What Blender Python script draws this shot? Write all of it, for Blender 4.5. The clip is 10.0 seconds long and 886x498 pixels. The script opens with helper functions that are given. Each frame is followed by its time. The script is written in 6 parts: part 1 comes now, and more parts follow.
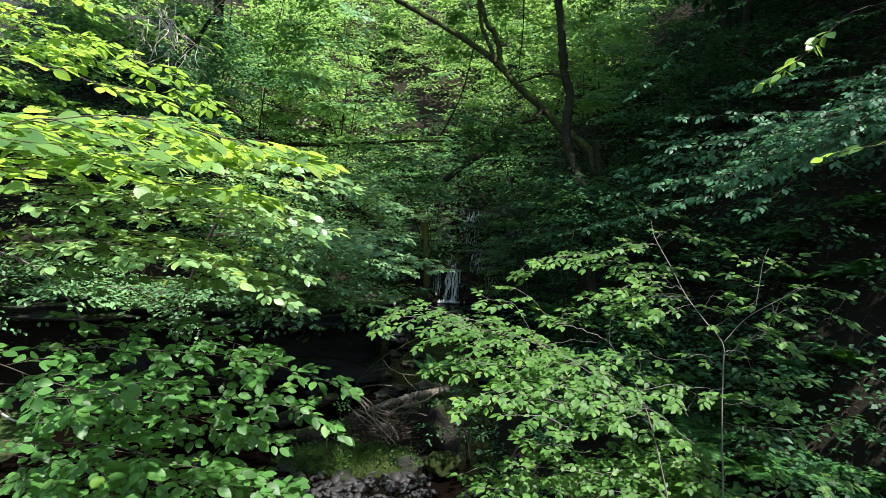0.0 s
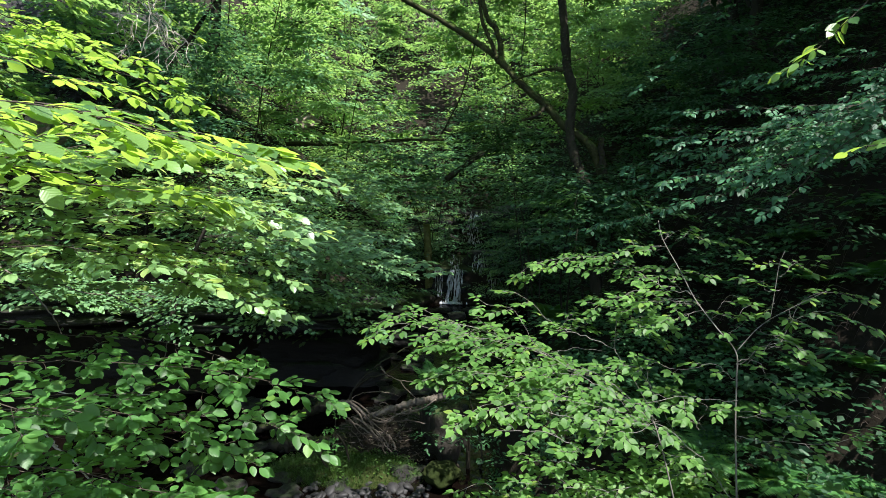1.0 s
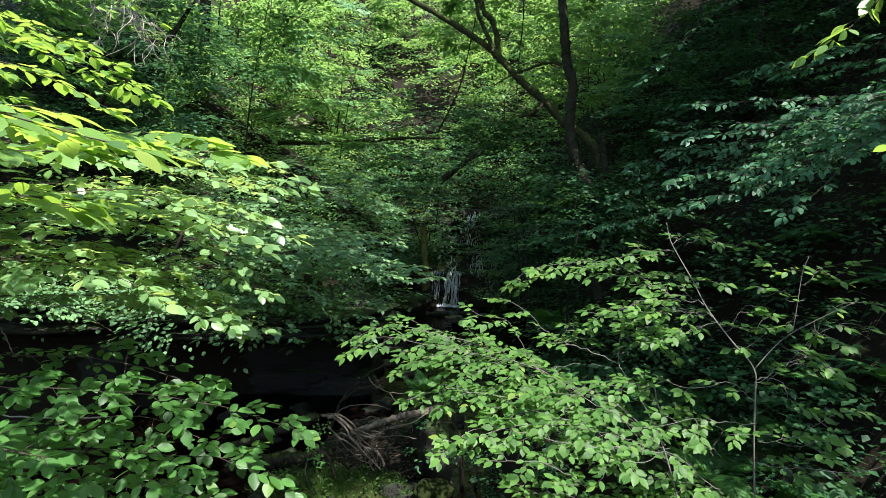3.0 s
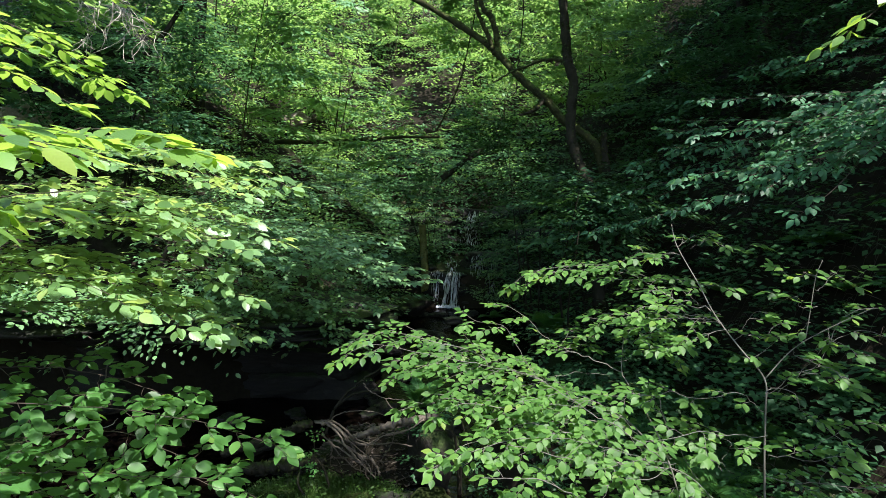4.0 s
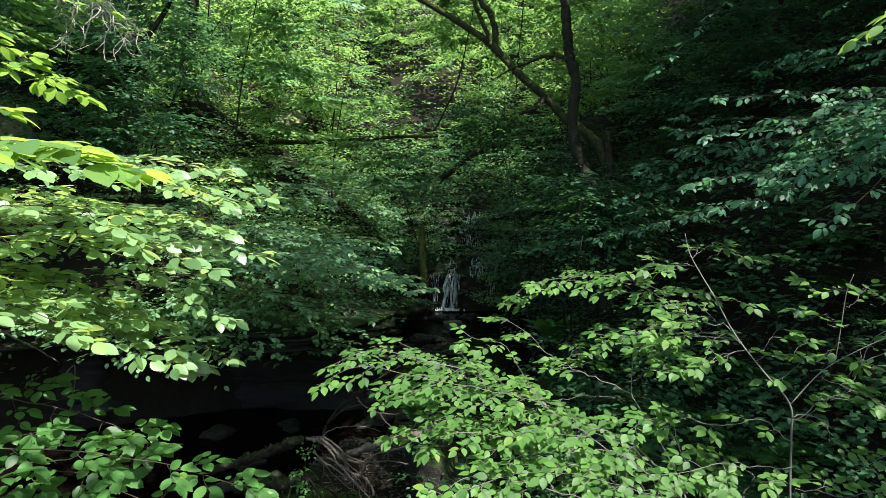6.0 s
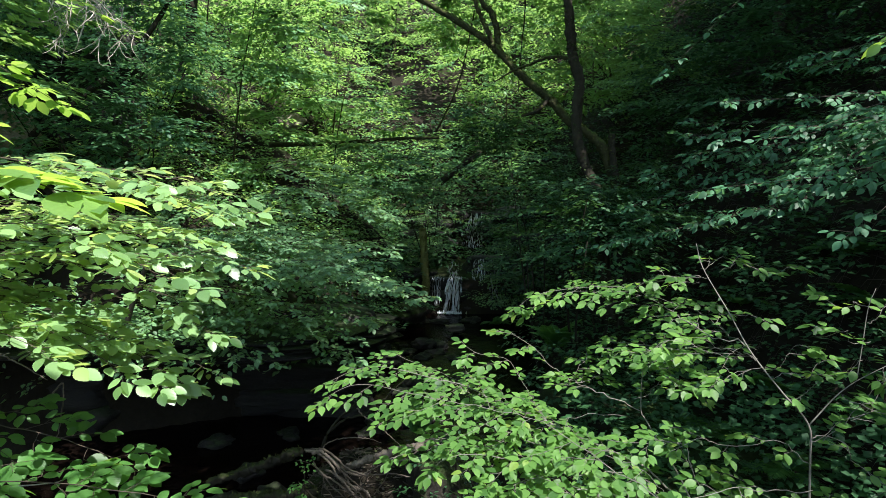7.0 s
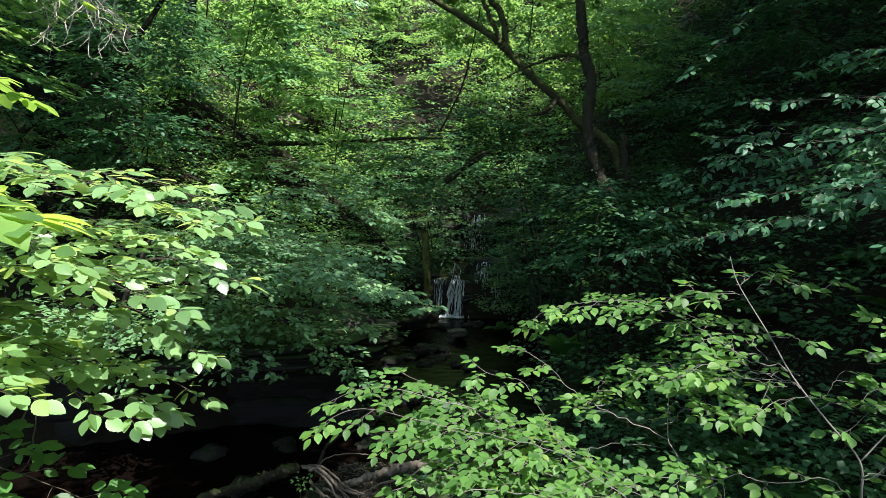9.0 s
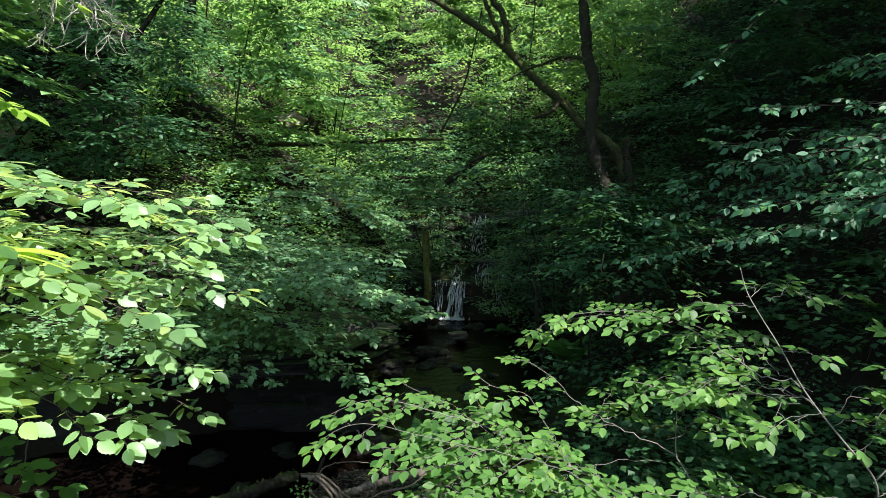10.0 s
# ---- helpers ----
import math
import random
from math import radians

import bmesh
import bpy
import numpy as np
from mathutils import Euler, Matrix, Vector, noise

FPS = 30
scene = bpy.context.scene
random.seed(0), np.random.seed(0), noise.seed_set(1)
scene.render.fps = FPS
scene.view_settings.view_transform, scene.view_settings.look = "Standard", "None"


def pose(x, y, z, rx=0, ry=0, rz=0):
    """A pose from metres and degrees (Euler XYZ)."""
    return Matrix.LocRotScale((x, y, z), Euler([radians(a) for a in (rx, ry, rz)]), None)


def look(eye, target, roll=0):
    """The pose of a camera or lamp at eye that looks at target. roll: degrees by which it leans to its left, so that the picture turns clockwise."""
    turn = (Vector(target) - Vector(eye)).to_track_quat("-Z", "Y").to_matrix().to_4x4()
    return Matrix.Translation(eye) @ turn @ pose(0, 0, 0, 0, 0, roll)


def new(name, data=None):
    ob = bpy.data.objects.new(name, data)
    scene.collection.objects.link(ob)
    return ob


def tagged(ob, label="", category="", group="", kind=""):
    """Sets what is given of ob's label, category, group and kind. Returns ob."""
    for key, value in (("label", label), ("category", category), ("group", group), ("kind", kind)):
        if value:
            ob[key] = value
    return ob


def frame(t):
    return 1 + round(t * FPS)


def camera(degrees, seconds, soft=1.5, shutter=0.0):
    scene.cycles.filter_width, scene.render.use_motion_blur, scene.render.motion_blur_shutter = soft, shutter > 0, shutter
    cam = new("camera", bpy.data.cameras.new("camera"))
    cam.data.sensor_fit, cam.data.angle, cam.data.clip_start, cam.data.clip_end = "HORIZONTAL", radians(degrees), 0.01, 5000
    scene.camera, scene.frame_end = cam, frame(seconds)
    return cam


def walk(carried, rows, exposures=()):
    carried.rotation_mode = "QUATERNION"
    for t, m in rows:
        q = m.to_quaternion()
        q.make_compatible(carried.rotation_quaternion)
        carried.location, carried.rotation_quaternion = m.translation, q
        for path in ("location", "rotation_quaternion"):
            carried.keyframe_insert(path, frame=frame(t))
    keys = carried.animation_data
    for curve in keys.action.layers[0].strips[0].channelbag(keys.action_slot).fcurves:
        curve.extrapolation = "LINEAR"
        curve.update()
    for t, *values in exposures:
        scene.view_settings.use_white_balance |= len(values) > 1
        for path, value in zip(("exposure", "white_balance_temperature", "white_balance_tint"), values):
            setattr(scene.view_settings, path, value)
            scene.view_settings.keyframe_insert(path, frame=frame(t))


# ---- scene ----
cam = camera(78.0, 10.0, soft=0.6)
PATH = [
    (0, (0.0, -0.122, 1.702), (-0.022, 1.877, 1.728), 1.5),
    (0.5, (0.045, 0.012, 1.716), (0.009, 2.012, 1.743), 1.3),
    (1, (0.07, 0.116, 1.735), (0.031, 2.116, 1.758), 1.3),
    (1.5, (0.087, 0.209, 1.747), (0.05, 2.208, 1.77), 1.3),
    (2, (0.116, 0.299, 1.76), (0.075, 2.298, 1.782), 1.3),
    (2.5, (0.137, 0.402, 1.77), (0.097, 2.401, 1.793), 1.2),
    (4, (0.201, 0.669, 1.809), (0.155, 2.669, 1.829), 1.1),
    (4.5, (0.215, 0.753, 1.828), (0.171, 2.753, 1.844), 1.0),
    (5, (0.241, 0.827, 1.838), (0.192, 2.827, 1.853), 0.9),
    (6.5, (0.235, 1.021, 1.94), (0.184, 3.02, 1.952), 0.7),
    (7, (0.234, 1.086, 1.977), (0.178, 3.085, 1.988), 0.6),
    (7.5, (0.212, 1.16, 2.01), (0.158, 3.159, 2.021), 0.7),
    (8, (0.201, 1.231, 2.021), (0.146, 3.23, 2.033), 0.8),
    (8.5, (0.181, 1.304, 2.029), (0.128, 3.303, 2.04), 1.0),
    (9, (0.173, 1.366, 2.038), (0.116, 3.365, 2.049), 1.1),
    (9.5, (0.168, 1.421, 2.064), (0.11, 3.42, 2.074), 1.1),
    (10, (0.154, 1.438, 2.097), (0.097, 3.437, 2.105), 1.2),
]
walk(cam, [(t, look(eye, target, roll)) for t, eye, target, roll in PATH], exposures=[(0.0, 1.73, 6350, 16), (10.0, 1.73, 6350, 16)])

# ---- light: high sun over the steep bank, blue sky above the gorge ----
SUN = Vector((0.30, -0.40, 0.87)).normalized()
world = bpy.data.worlds.new("sky")
scene.world = world
world.use_nodes = True
wn = world.node_tree.nodes
sky = wn.new("ShaderNodeTexSky")
sky.sky_type = "NISHITA"
sky.sun_disc = False
sky.sun_elevation = math.asin(SUN.z)
sky.sun_rotation = math.atan2(SUN.x, SUN.y)
world.node_tree.links.new(sky.outputs[0], wn["Background"].inputs[0])
wn["Background"].inputs[1].default_value = 0.135
sun = new("sun", bpy.data.lights.new("sun", "SUN"))
sun.data.energy = 4.2
sun.data.angle = radians(0.53)
sun.data.color = (1.0, 0.97, 0.91)
sun.matrix_world = look(SUN * 60, (0, 0, 0))

# ---- materials ----


def material(name):
    m = bpy.data.materials.new(name)
    m.use_nodes = True
    return m, m.node_tree.nodes, m.node_tree.links, m.node_tree.nodes["Principled BSDF"]


def ramp(nodes, stops):
    r = nodes.new("ShaderNodeValToRGB")
    els = r.color_ramp.elements
    while len(els) < len(stops):
        els.new(0.5)
    for e, (p, c) in zip(els, stops):
        e.position = p
        e.color = (*c, 1)
    return r


def noise_node(nodes, links, scale, detail=4.0, rough=0.6, vector=None):
    n = nodes.new("ShaderNodeTexNoise")
    n.inputs["Scale"].default_value = scale
    n.inputs["Detail"].default_value = detail
    n.inputs["Roughness"].default_value = rough
    if vector:
        links.new(vector, n.inputs["Vector"])
    return n


def place_out(nodes, kind="Object"):
    return nodes.new("ShaderNodeTexCoord").outputs[kind]


def leaf_material(name, dark, light, glow, rough=0.42, share=0.38, veins=True, wax=0.32):
    """A leaf blade: waxy upper skin over a body that lets light through; each blade its own shade."""
    m, n, l, b = material(name)
    geo = n.new("ShaderNodeNewGeometry")
    info = n.new("ShaderNodeObjectInfo")
    add = n.new("ShaderNodeMath")
    add.operation = "ADD"
    l.new(geo.outputs["Random Per Island"], add.inputs[0])
    l.new(info.outputs["Random"], add.inputs[1])
    wrap = n.new("ShaderNodeMath")
    wrap.operation = "FRACT"
    l.new(add.outputs[0], wrap.inputs[0])
    shade = ramp(n, [(0.0, dark), (0.62, light), (0.96, [a * 1.12 for a in light]), (1.0, (light[0] * 1.7, light[1] * 1.2, light[2]))])
    l.new(wrap.outputs[0], shade.inputs[0])
    blotch = noise_node(n, l, 1.3, 3.0, vector=geo.outputs["Position"])
    tone = ramp(n, [(0.3, (0.72, 0.78, 0.85)), (0.7, (1.12, 1.08, 1.0))])
    l.new(blotch.outputs[0], tone.inputs[0])
    mul = n.new("ShaderNodeMix")
    mul.data_type = "RGBA"
    mul.blend_type = "MULTIPLY"
    mul.inputs[0].default_value = 1.0
    l.new(shade.outputs[0], mul.inputs[6])
    l.new(tone.outputs[0], mul.inputs[7])
    l.new(mul.outputs[2], b.inputs["Base Color"])
    b.inputs["Roughness"].default_value = rough
    b.inputs["Specular IOR Level"].default_value = wax
    if veins:
        uv = n.new("ShaderNodeUVMap")
        sep = n.new("ShaderNodeSeparateXYZ")
        l.new(uv.outputs[0], sep.inputs[0])
        side = n.new("ShaderNodeMath")
        side.operation = "ABSOLUTE"
        l.new(sep.outputs[0], side.inputs[0])
        slant = n.new("ShaderNodeMath")
        slant.operation = "MULTIPLY_ADD"
        l.new(side.outputs[0], slant.inputs[0])
        slant.inputs[1].default_value = -0.75
        l.new(sep.outputs[1], slant.inputs[2])
        saw = n.new("ShaderNodeMath")
        saw.operation = "PINGPONG"
        saw.inputs[1].default_value = 0.055
        l.new(slant.outputs[0], saw.inputs[0])
        bump = n.new("ShaderNodeBump")
        bump.inputs["Strength"].default_value = 0.14
        bump.inputs["Distance"].default_value = 0.05
        l.new(saw.outputs[0], bump.inputs["Height"])
        l.new(bump.outputs[0], b.inputs["Normal"])
    tr = n.new("ShaderNodeBsdfTranslucent")
    glowmul = n.new("ShaderNodeMix")
    glowmul.data_type = "RGBA"
    glowmul.blend_type = "MULTIPLY"
    glowmul.inputs[0].default_value = 1.0
    glowmul.inputs[6].default_value = (*glow, 1)
    l.new(tone.outputs[0], glowmul.inputs[7])
    l.new(glowmul.outputs[2], tr.inputs[0])
    mix = n.new("ShaderNodeMixShader")
    mix.inputs[0].default_value = share
    l.new(b.outputs[0], mix.inputs[1])
    l.new(tr.outputs[0], mix.inputs[2])
    l.new(mix.outputs[0], n["Material Output"].inputs[0])
    return m


def patchy(name, stops, scale, fine, rough=0.9, relief=0.5, distance=0.02, stretch=(1, 1, 1), top=None, spec=0.3, kind="Object"):
    """Earth, stone, bark: two scales of colour and a matching relief; top: growth colour on faces that look up."""
    m, n, l, b = material(name)
    mp = n.new("ShaderNodeMapping")
    mp.inputs["Scale"].default_value = stretch
    l.new(place_out(n, kind), mp.inputs[0])
    big = noise_node(n, l, scale, 5.0, 0.6, mp.outputs[0])
    small = noise_node(n, l, fine, 6.0, 0.7, mp.outputs[0])
    mixn = n.new("ShaderNodeMath")
    mixn.operation = "MULTIPLY_ADD"
    l.new(small.outputs[0], mixn.inputs[0])
    mixn.inputs[1].default_value = 0.5
    half = n.new("ShaderNodeMath")
    half.operation = "MULTIPLY"
    half.inputs[1].default_value = 0.5
    l.new(big.outputs[0], half.inputs[0])
    l.new(half.outputs[0], mixn.inputs[2])
    col = ramp(n, stops)
    l.new(mixn.outputs[0], col.inputs[0])
    out = col.outputs[0]
    if top:
        geo = n.new("ShaderNodeNewGeometry")
        sep = n.new("ShaderNodeSeparateXYZ")
        l.new(geo.outputs["Normal"], sep.inputs[0])
        grow = n.new("ShaderNodeMath")
        grow.operation = "MULTIPLY_ADD"
        l.new(big.outputs[0], grow.inputs[0])
        grow.inputs[1].default_value = 1.6
        l.new(sep.outputs[2], grow.inputs[2])
        lim = n.new("ShaderNodeMapRange")
        lim.inputs[1].default_value = top[1]
        lim.inputs[2].default_value = top[1] + 0.45
        l.new(grow.outputs[0], lim.inputs[0])
        gcol = ramp(n, [(0.35, [a * 0.55 for a in top[0]]), (0.65, [a * 1.25 for a in top[0]])])
        l.new(small.outputs[0], gcol.inputs[0])
        mx = n.new("ShaderNodeMix")
        mx.data_type = "RGBA"
        l.new(lim.outputs[0], mx.inputs[0])
        l.new(out, mx.inputs[6])
        l.new(gcol.outputs[0], mx.inputs[7])
        out = mx.outputs[2]
    l.new(out, b.inputs["Base Color"])
    b.inputs["Roughness"].default_value = rough
    b.inputs["Specular IOR Level"].default_value = spec
    bump = n.new("ShaderNodeBump")
    bump.inputs["Strength"].default_value = relief
    bump.inputs["Distance"].default_value = distance
    l.new(mixn.outputs[0], bump.inputs["Height"])
    l.new(bump.outputs[0], b.inputs["Normal"])
    return m


LEAF_HAZEL = leaf_material("hazel_leaf", (0.030, 0.088, 0.022), (0.190, 0.336, 0.130), (0.50, 0.68, 0.17), rough=0.33, share=0.43, wax=0.62)
# yellow-green copy of the hazel leaf; sunlight through it is put into the colour
LEAF_SUNLIT = leaf_material("sunlit_hazel_leaf", (0.040, 0.112, 0.034), (0.150, 0.285, 0.064), (0.46, 0.70, 0.09), rough=0.38, share=0.46, wax=0.50)
# darker copy of the hazel leaf, shade of the low boughs put into it
LEAF_SHADED_HAZEL = leaf_material("shaded_hazel_leaf", (0.022, 0.074, 0.015), (0.074, 0.196, 0.044), (0.26, 0.50, 0.06), rough=0.42, share=0.42, wax=0.36)
LEAF_ELM = leaf_material("elm_leaf", (0.030, 0.090, 0.021), (0.098, 0.212, 0.048), (0.29, 0.48, 0.07), rough=0.44, share=0.42, wax=0.25)
# darker, cooler leaf copy; the shade of its places is put into the colour
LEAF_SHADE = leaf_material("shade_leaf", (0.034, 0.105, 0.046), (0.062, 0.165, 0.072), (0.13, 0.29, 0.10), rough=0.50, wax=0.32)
LEAF_FAR = leaf_material("wood_leaf", (0.016, 0.060, 0.022), (0.138, 0.305, 0.120), (0.42, 0.68, 0.16), rough=0.48, veins=False, wax=0.4)
# dim bluish leaf copy: skylit shade is painted into the shrub's leaf colour
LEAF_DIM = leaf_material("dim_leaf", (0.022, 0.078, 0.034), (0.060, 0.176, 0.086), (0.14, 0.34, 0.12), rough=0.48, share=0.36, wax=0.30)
# toned-down hazel leaf copy; part of the bank's shade is put into it
LEAF_BANK = leaf_material("bank_leaf", (0.030, 0.088, 0.036), (0.144, 0.282, 0.124), (0.30, 0.50, 0.11), rough=0.48, share=0.36, veins=False, wax=0.36)
# ivy green; on bushes and herbs its darkness stands in for shade
LEAF_IVY_SHADED = leaf_material("shaded_ivy_leaf", (0.014, 0.056, 0.020), (0.030, 0.094, 0.034), (0.09, 0.21, 0.05), rough=0.55, share=0.25, veins=False, wax=0.3)
LEAF_FERN = leaf_material("fern_leaf", (0.030, 0.118, 0.028), (0.074, 0.206, 0.054), (0.20, 0.42, 0.06), rough=0.5, veins=False)
MOSS_TUFT = leaf_material("moss_tuft", (0.020, 0.030, 0.009), (0.060, 0.078, 0.022), (0.10, 0.14, 0.02), rough=0.7, share=0.2, veins=False, wax=0.1)
IVY_TUFT = leaf_material("stem_ivy", (0.014, 0.030, 0.010), (0.034, 0.060, 0.020), (0.06, 0.10, 0.02), rough=0.6, share=0.2, veins=False, wax=0.15)
GRASS = leaf_material("grass_blade", (0.020, 0.054, 0.011), (0.050, 0.110, 0.022), (0.11, 0.20, 0.03), rough=0.5, veins=False)
BARK_TWIG = patchy("twig_bark", [(0.3, (0.028, 0.022, 0.015)), (0.7, (0.075, 0.06, 0.042))], 6, 40, 0.8, 0.5, 0.003)
BARK_PALE = patchy("sapling_bark", [(0.3, (0.085, 0.080, 0.066)), (0.7, (0.21, 0.20, 0.165))], 6, 40, 0.8, 0.5, 0.003)
BARK_DARK = patchy("dark_bark", [(0.3, (0.011, 0.010, 0.007)), (0.7, (0.040, 0.037, 0.025))], 5, 30, 0.9, 0.9, 0.02, (1, 1, 0.35), spec=0.12, top=((0.026, 0.038, 0.011), 1.3))
BARK_MOSS = patchy("mossy_bark", [(0.3, (0.018, 0.016, 0.010)), (0.5, (0.036, 0.038, 0.016)), (0.7, (0.072, 0.074, 0.033))], 4, 26, 0.95, 0.8, 0.02, top=((0.06, 0.09, 0.02), 1.0), spec=0.15)
BARK_OLIVE = patchy("olive_moss_bark", [(0.3, (0.07, 0.075, 0.025)), (0.5, (0.13, 0.14, 0.045)), (0.7, (0.21, 0.21, 0.08))], 5, 30, 0.95, 0.9, 0.02, spec=0.1)
WOOD_DEAD = patchy("dead_wood", [(0.3, (0.045, 0.036, 0.027)), (0.7, (0.19, 0.16, 0.125))], 5, 50, 0.85, 0.6, 0.006)
WOOD_PALE = patchy("bleached_wood", [(0.3, (0.24, 0.21, 0.17)), (0.7, (0.52, 0.48, 0.42))], 5, 50, 0.85, 0.6, 0.006)
WOOD_WET = patchy("wet_rotten_wood", [(0.3, (0.026, 0.020, 0.015)), (0.7, (0.105, 0.084, 0.064))], 4, 34, 0.7, 0.8, 0.015, top=((0.035, 0.052, 0.014), 1.6))
# rock made pale so that its colour carries the sunlight on it
ROCK_PALE = patchy("sunlit_pale_rock", [(0.3, (0.16, 0.135, 0.10)), (0.55, (0.30, 0.26, 0.20)), (0.75, (0.44, 0.40, 0.33))], 2.2, 20, 0.95, 1.0, 0.04, top=((0.06, 0.09, 0.025), 1.75), spec=0.15)
ROCK = patchy("wet_rock", [(0.3, (0.018, 0.017, 0.015)), (0.55, (0.045, 0.042, 0.036)), (0.75, (0.06, 0.055, 0.045))], 2.5, 18, 0.55, 1.0, 0.05, top=((0.04, 0.07, 0.018), 1.45), spec=0.5)
# wet rock near black; shade of cliff and hollow is in the colour
ROCK_DARK = patchy("shaded_wet_rock", [(0.3, (0.006, 0.006, 0.005)), (0.55, (0.016, 0.015, 0.013)), (0.75, (0.036, 0.033, 0.027))], 2.0, 16, 0.6, 1.0, 0.06, top=((0.025, 0.045, 0.012), 1.5), spec=0.3)
ROCK_MOSS = patchy("mossy_rock", [(0.3, (0.012, 0.011, 0.008)), (0.7, (0.042, 0.037, 0.028))], 2.5, 22, 0.9, 1.0, 0.06, top=((0.035, 0.058, 0.014), 0.9))
PEBBLE = patchy("pebble_stone", [(0.3, (0.008, 0.008, 0.008)), (0.7, (0.036, 0.035, 0.034))], 4, 40, 0.6, 0.4, 0.01, spec=0.3)
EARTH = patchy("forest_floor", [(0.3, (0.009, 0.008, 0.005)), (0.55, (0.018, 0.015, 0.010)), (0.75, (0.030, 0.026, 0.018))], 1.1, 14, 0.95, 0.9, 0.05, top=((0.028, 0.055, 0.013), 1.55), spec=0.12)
MOSS = patchy("moss_turf", [(0.3, (0.010, 0.016, 0.005)), (0.5, (0.020, 0.030, 0.008)), (0.7, (0.042, 0.046, 0.015))], 3, 60, 1.0, 1.0, 0.03, spec=0.08)


def water_materials():
    m, n, l, b = material("stream_water")
    b.inputs["Base Color"].default_value = (0.003, 0.002, 0.0015, 1)
    b.inputs["Roughness"].default_value = 0.16
    b.inputs["IOR"].default_value = 1.33
    w = noise_node(n, l, 7.0, 3.0, 0.55, place_out(n))
    bump = n.new("ShaderNodeBump")
    bump.inputs["Strength"].default_value = 0.6
    bump.inputs["Distance"].default_value = 0.04
    l.new(w.outputs[0], bump.inputs["Height"])
    l.new(bump.outputs[0], b.inputs["Normal"])
    f, n, l, b = material("falling_water")
    b.inputs["Base Color"].default_value = (0.86, 0.92, 0.95, 1)
    b.inputs["Roughness"].default_value = 0.18
    b.inputs["IOR"].default_value = 1.33
    clear = n.new("ShaderNodeBsdfTransparent")
    half = n.new("ShaderNodeMixShader")
    half.inputs[0].default_value = 0.5
    l.new(b.outputs[0], half.inputs[1])
    l.new(clear.outputs[0], half.inputs[2])
    l.new(half.outputs[0], n["Material Output"].inputs[0])
    mp = n.new("ShaderNodeMapping")
    mp.inputs["Scale"].default_value = (1, 1, 0.12)
    l.new(place_out(n), mp.inputs[0])
    w = noise_node(n, l, 26.0, 3.0, 0.6, mp.outputs[0])
    bump = n.new("ShaderNodeBump")
    bump.inputs["Strength"].default_value = 0.7
    bump.inputs["Distance"].default_value = 0.03
    l.new(w.outputs[0], bump.inputs["Height"])
    l.new(bump.outputs[0], b.inputs["Normal"])
    return m, f


WATER, FALL = water_materials()

# ---- mesh helpers ----


class Soup:
    """Collects vertices, faces and one map of blade coordinates, and turns them into one mesh."""

    def __init__(self):
        self.v, self.f, self.uv, self.count = [], [], [], 0

    def add(self, verts, faces, uv=None):
        verts = np.asarray(verts, float).reshape(-1, 3)
        self.v.append(verts)
        self.f.append([np.asarray(f, int) + self.count for f in faces])
        self.uv.append(np.zeros((len(verts), 2)) if uv is None else np.asarray(uv, float))
        self.count += len(verts)

    def mesh(self, name, mat, smooth=True):
        v = np.concatenate(self.v)
        uv = np.concatenate(self.uv)
        loops, starts, at = [], [], 0
        for group in self.f:
            for f in group:
                f = np.atleast_2d(f)
                loops.append(f.ravel())
                starts.append(at + np.arange(len(f)) * f.shape[1])
                at += f.size
        loops, starts = np.concatenate(loops), np.concatenate(starts)
        me = bpy.data.meshes.new(name)
        me.vertices.add(len(v))
        me.vertices.foreach_set("co", v.ravel())
        me.loops.add(len(loops))
        me.loops.foreach_set("vertex_index", loops.astype(np.int32))
        me.polygons.add(len(starts))
        me.polygons.foreach_set("loop_start", starts.astype(np.int32))
        layer = me.uv_layers.new(name="blade")
        layer.data.foreach_set("uv", uv[loops].astype(np.float32).ravel())
        me.update(calc_edges=True)
        me.validate()
        me.polygons.foreach_set("use_smooth", np.full(len(me.polygons), smooth))
        me.materials.append(mat)
        return me


def part(name, me, parent, label=""):
    ob = new(name, me)
    ob.parent = parent
    if label:
        ob["label"] = label
    return ob


def thing(name, label, category, group="", kind="", at=(0, 0, 0)):
    ob = tagged(new(name), label, category, group, kind)
    ob.location = at
    ob.empty_display_size = 0.2
    return ob


def rescale(me, origin):
    """Move a mesh's points so that it can hang under a thing that stands at origin."""
    me.transform(Matrix.Translation(-Vector(origin)))
    return me


def smooth_path(points, steps):
    """A soft curve through a few points."""
    p = np.array(points, float)
    if len(p) == 2:
        return p[0] + (p[1] - p[0]) * np.linspace(0, 1, steps)[:, None]
    q = np.vstack([2 * p[0] - p[1], p, 2 * p[-1] - p[-2]])
    out = []
    for s in np.linspace(0, len(p) - 1, steps):
        i = min(int(s), len(p) - 2)
        t = s - i
        a, b, c, d = q[i:i + 4]
        out.append(0.5 * (2 * b + (c - a) * t + (2 * a - 5 * b + 4 * c - d) * t * t + (3 * b - a - 3 * c + d) * t ** 3))
    return np.array(out)


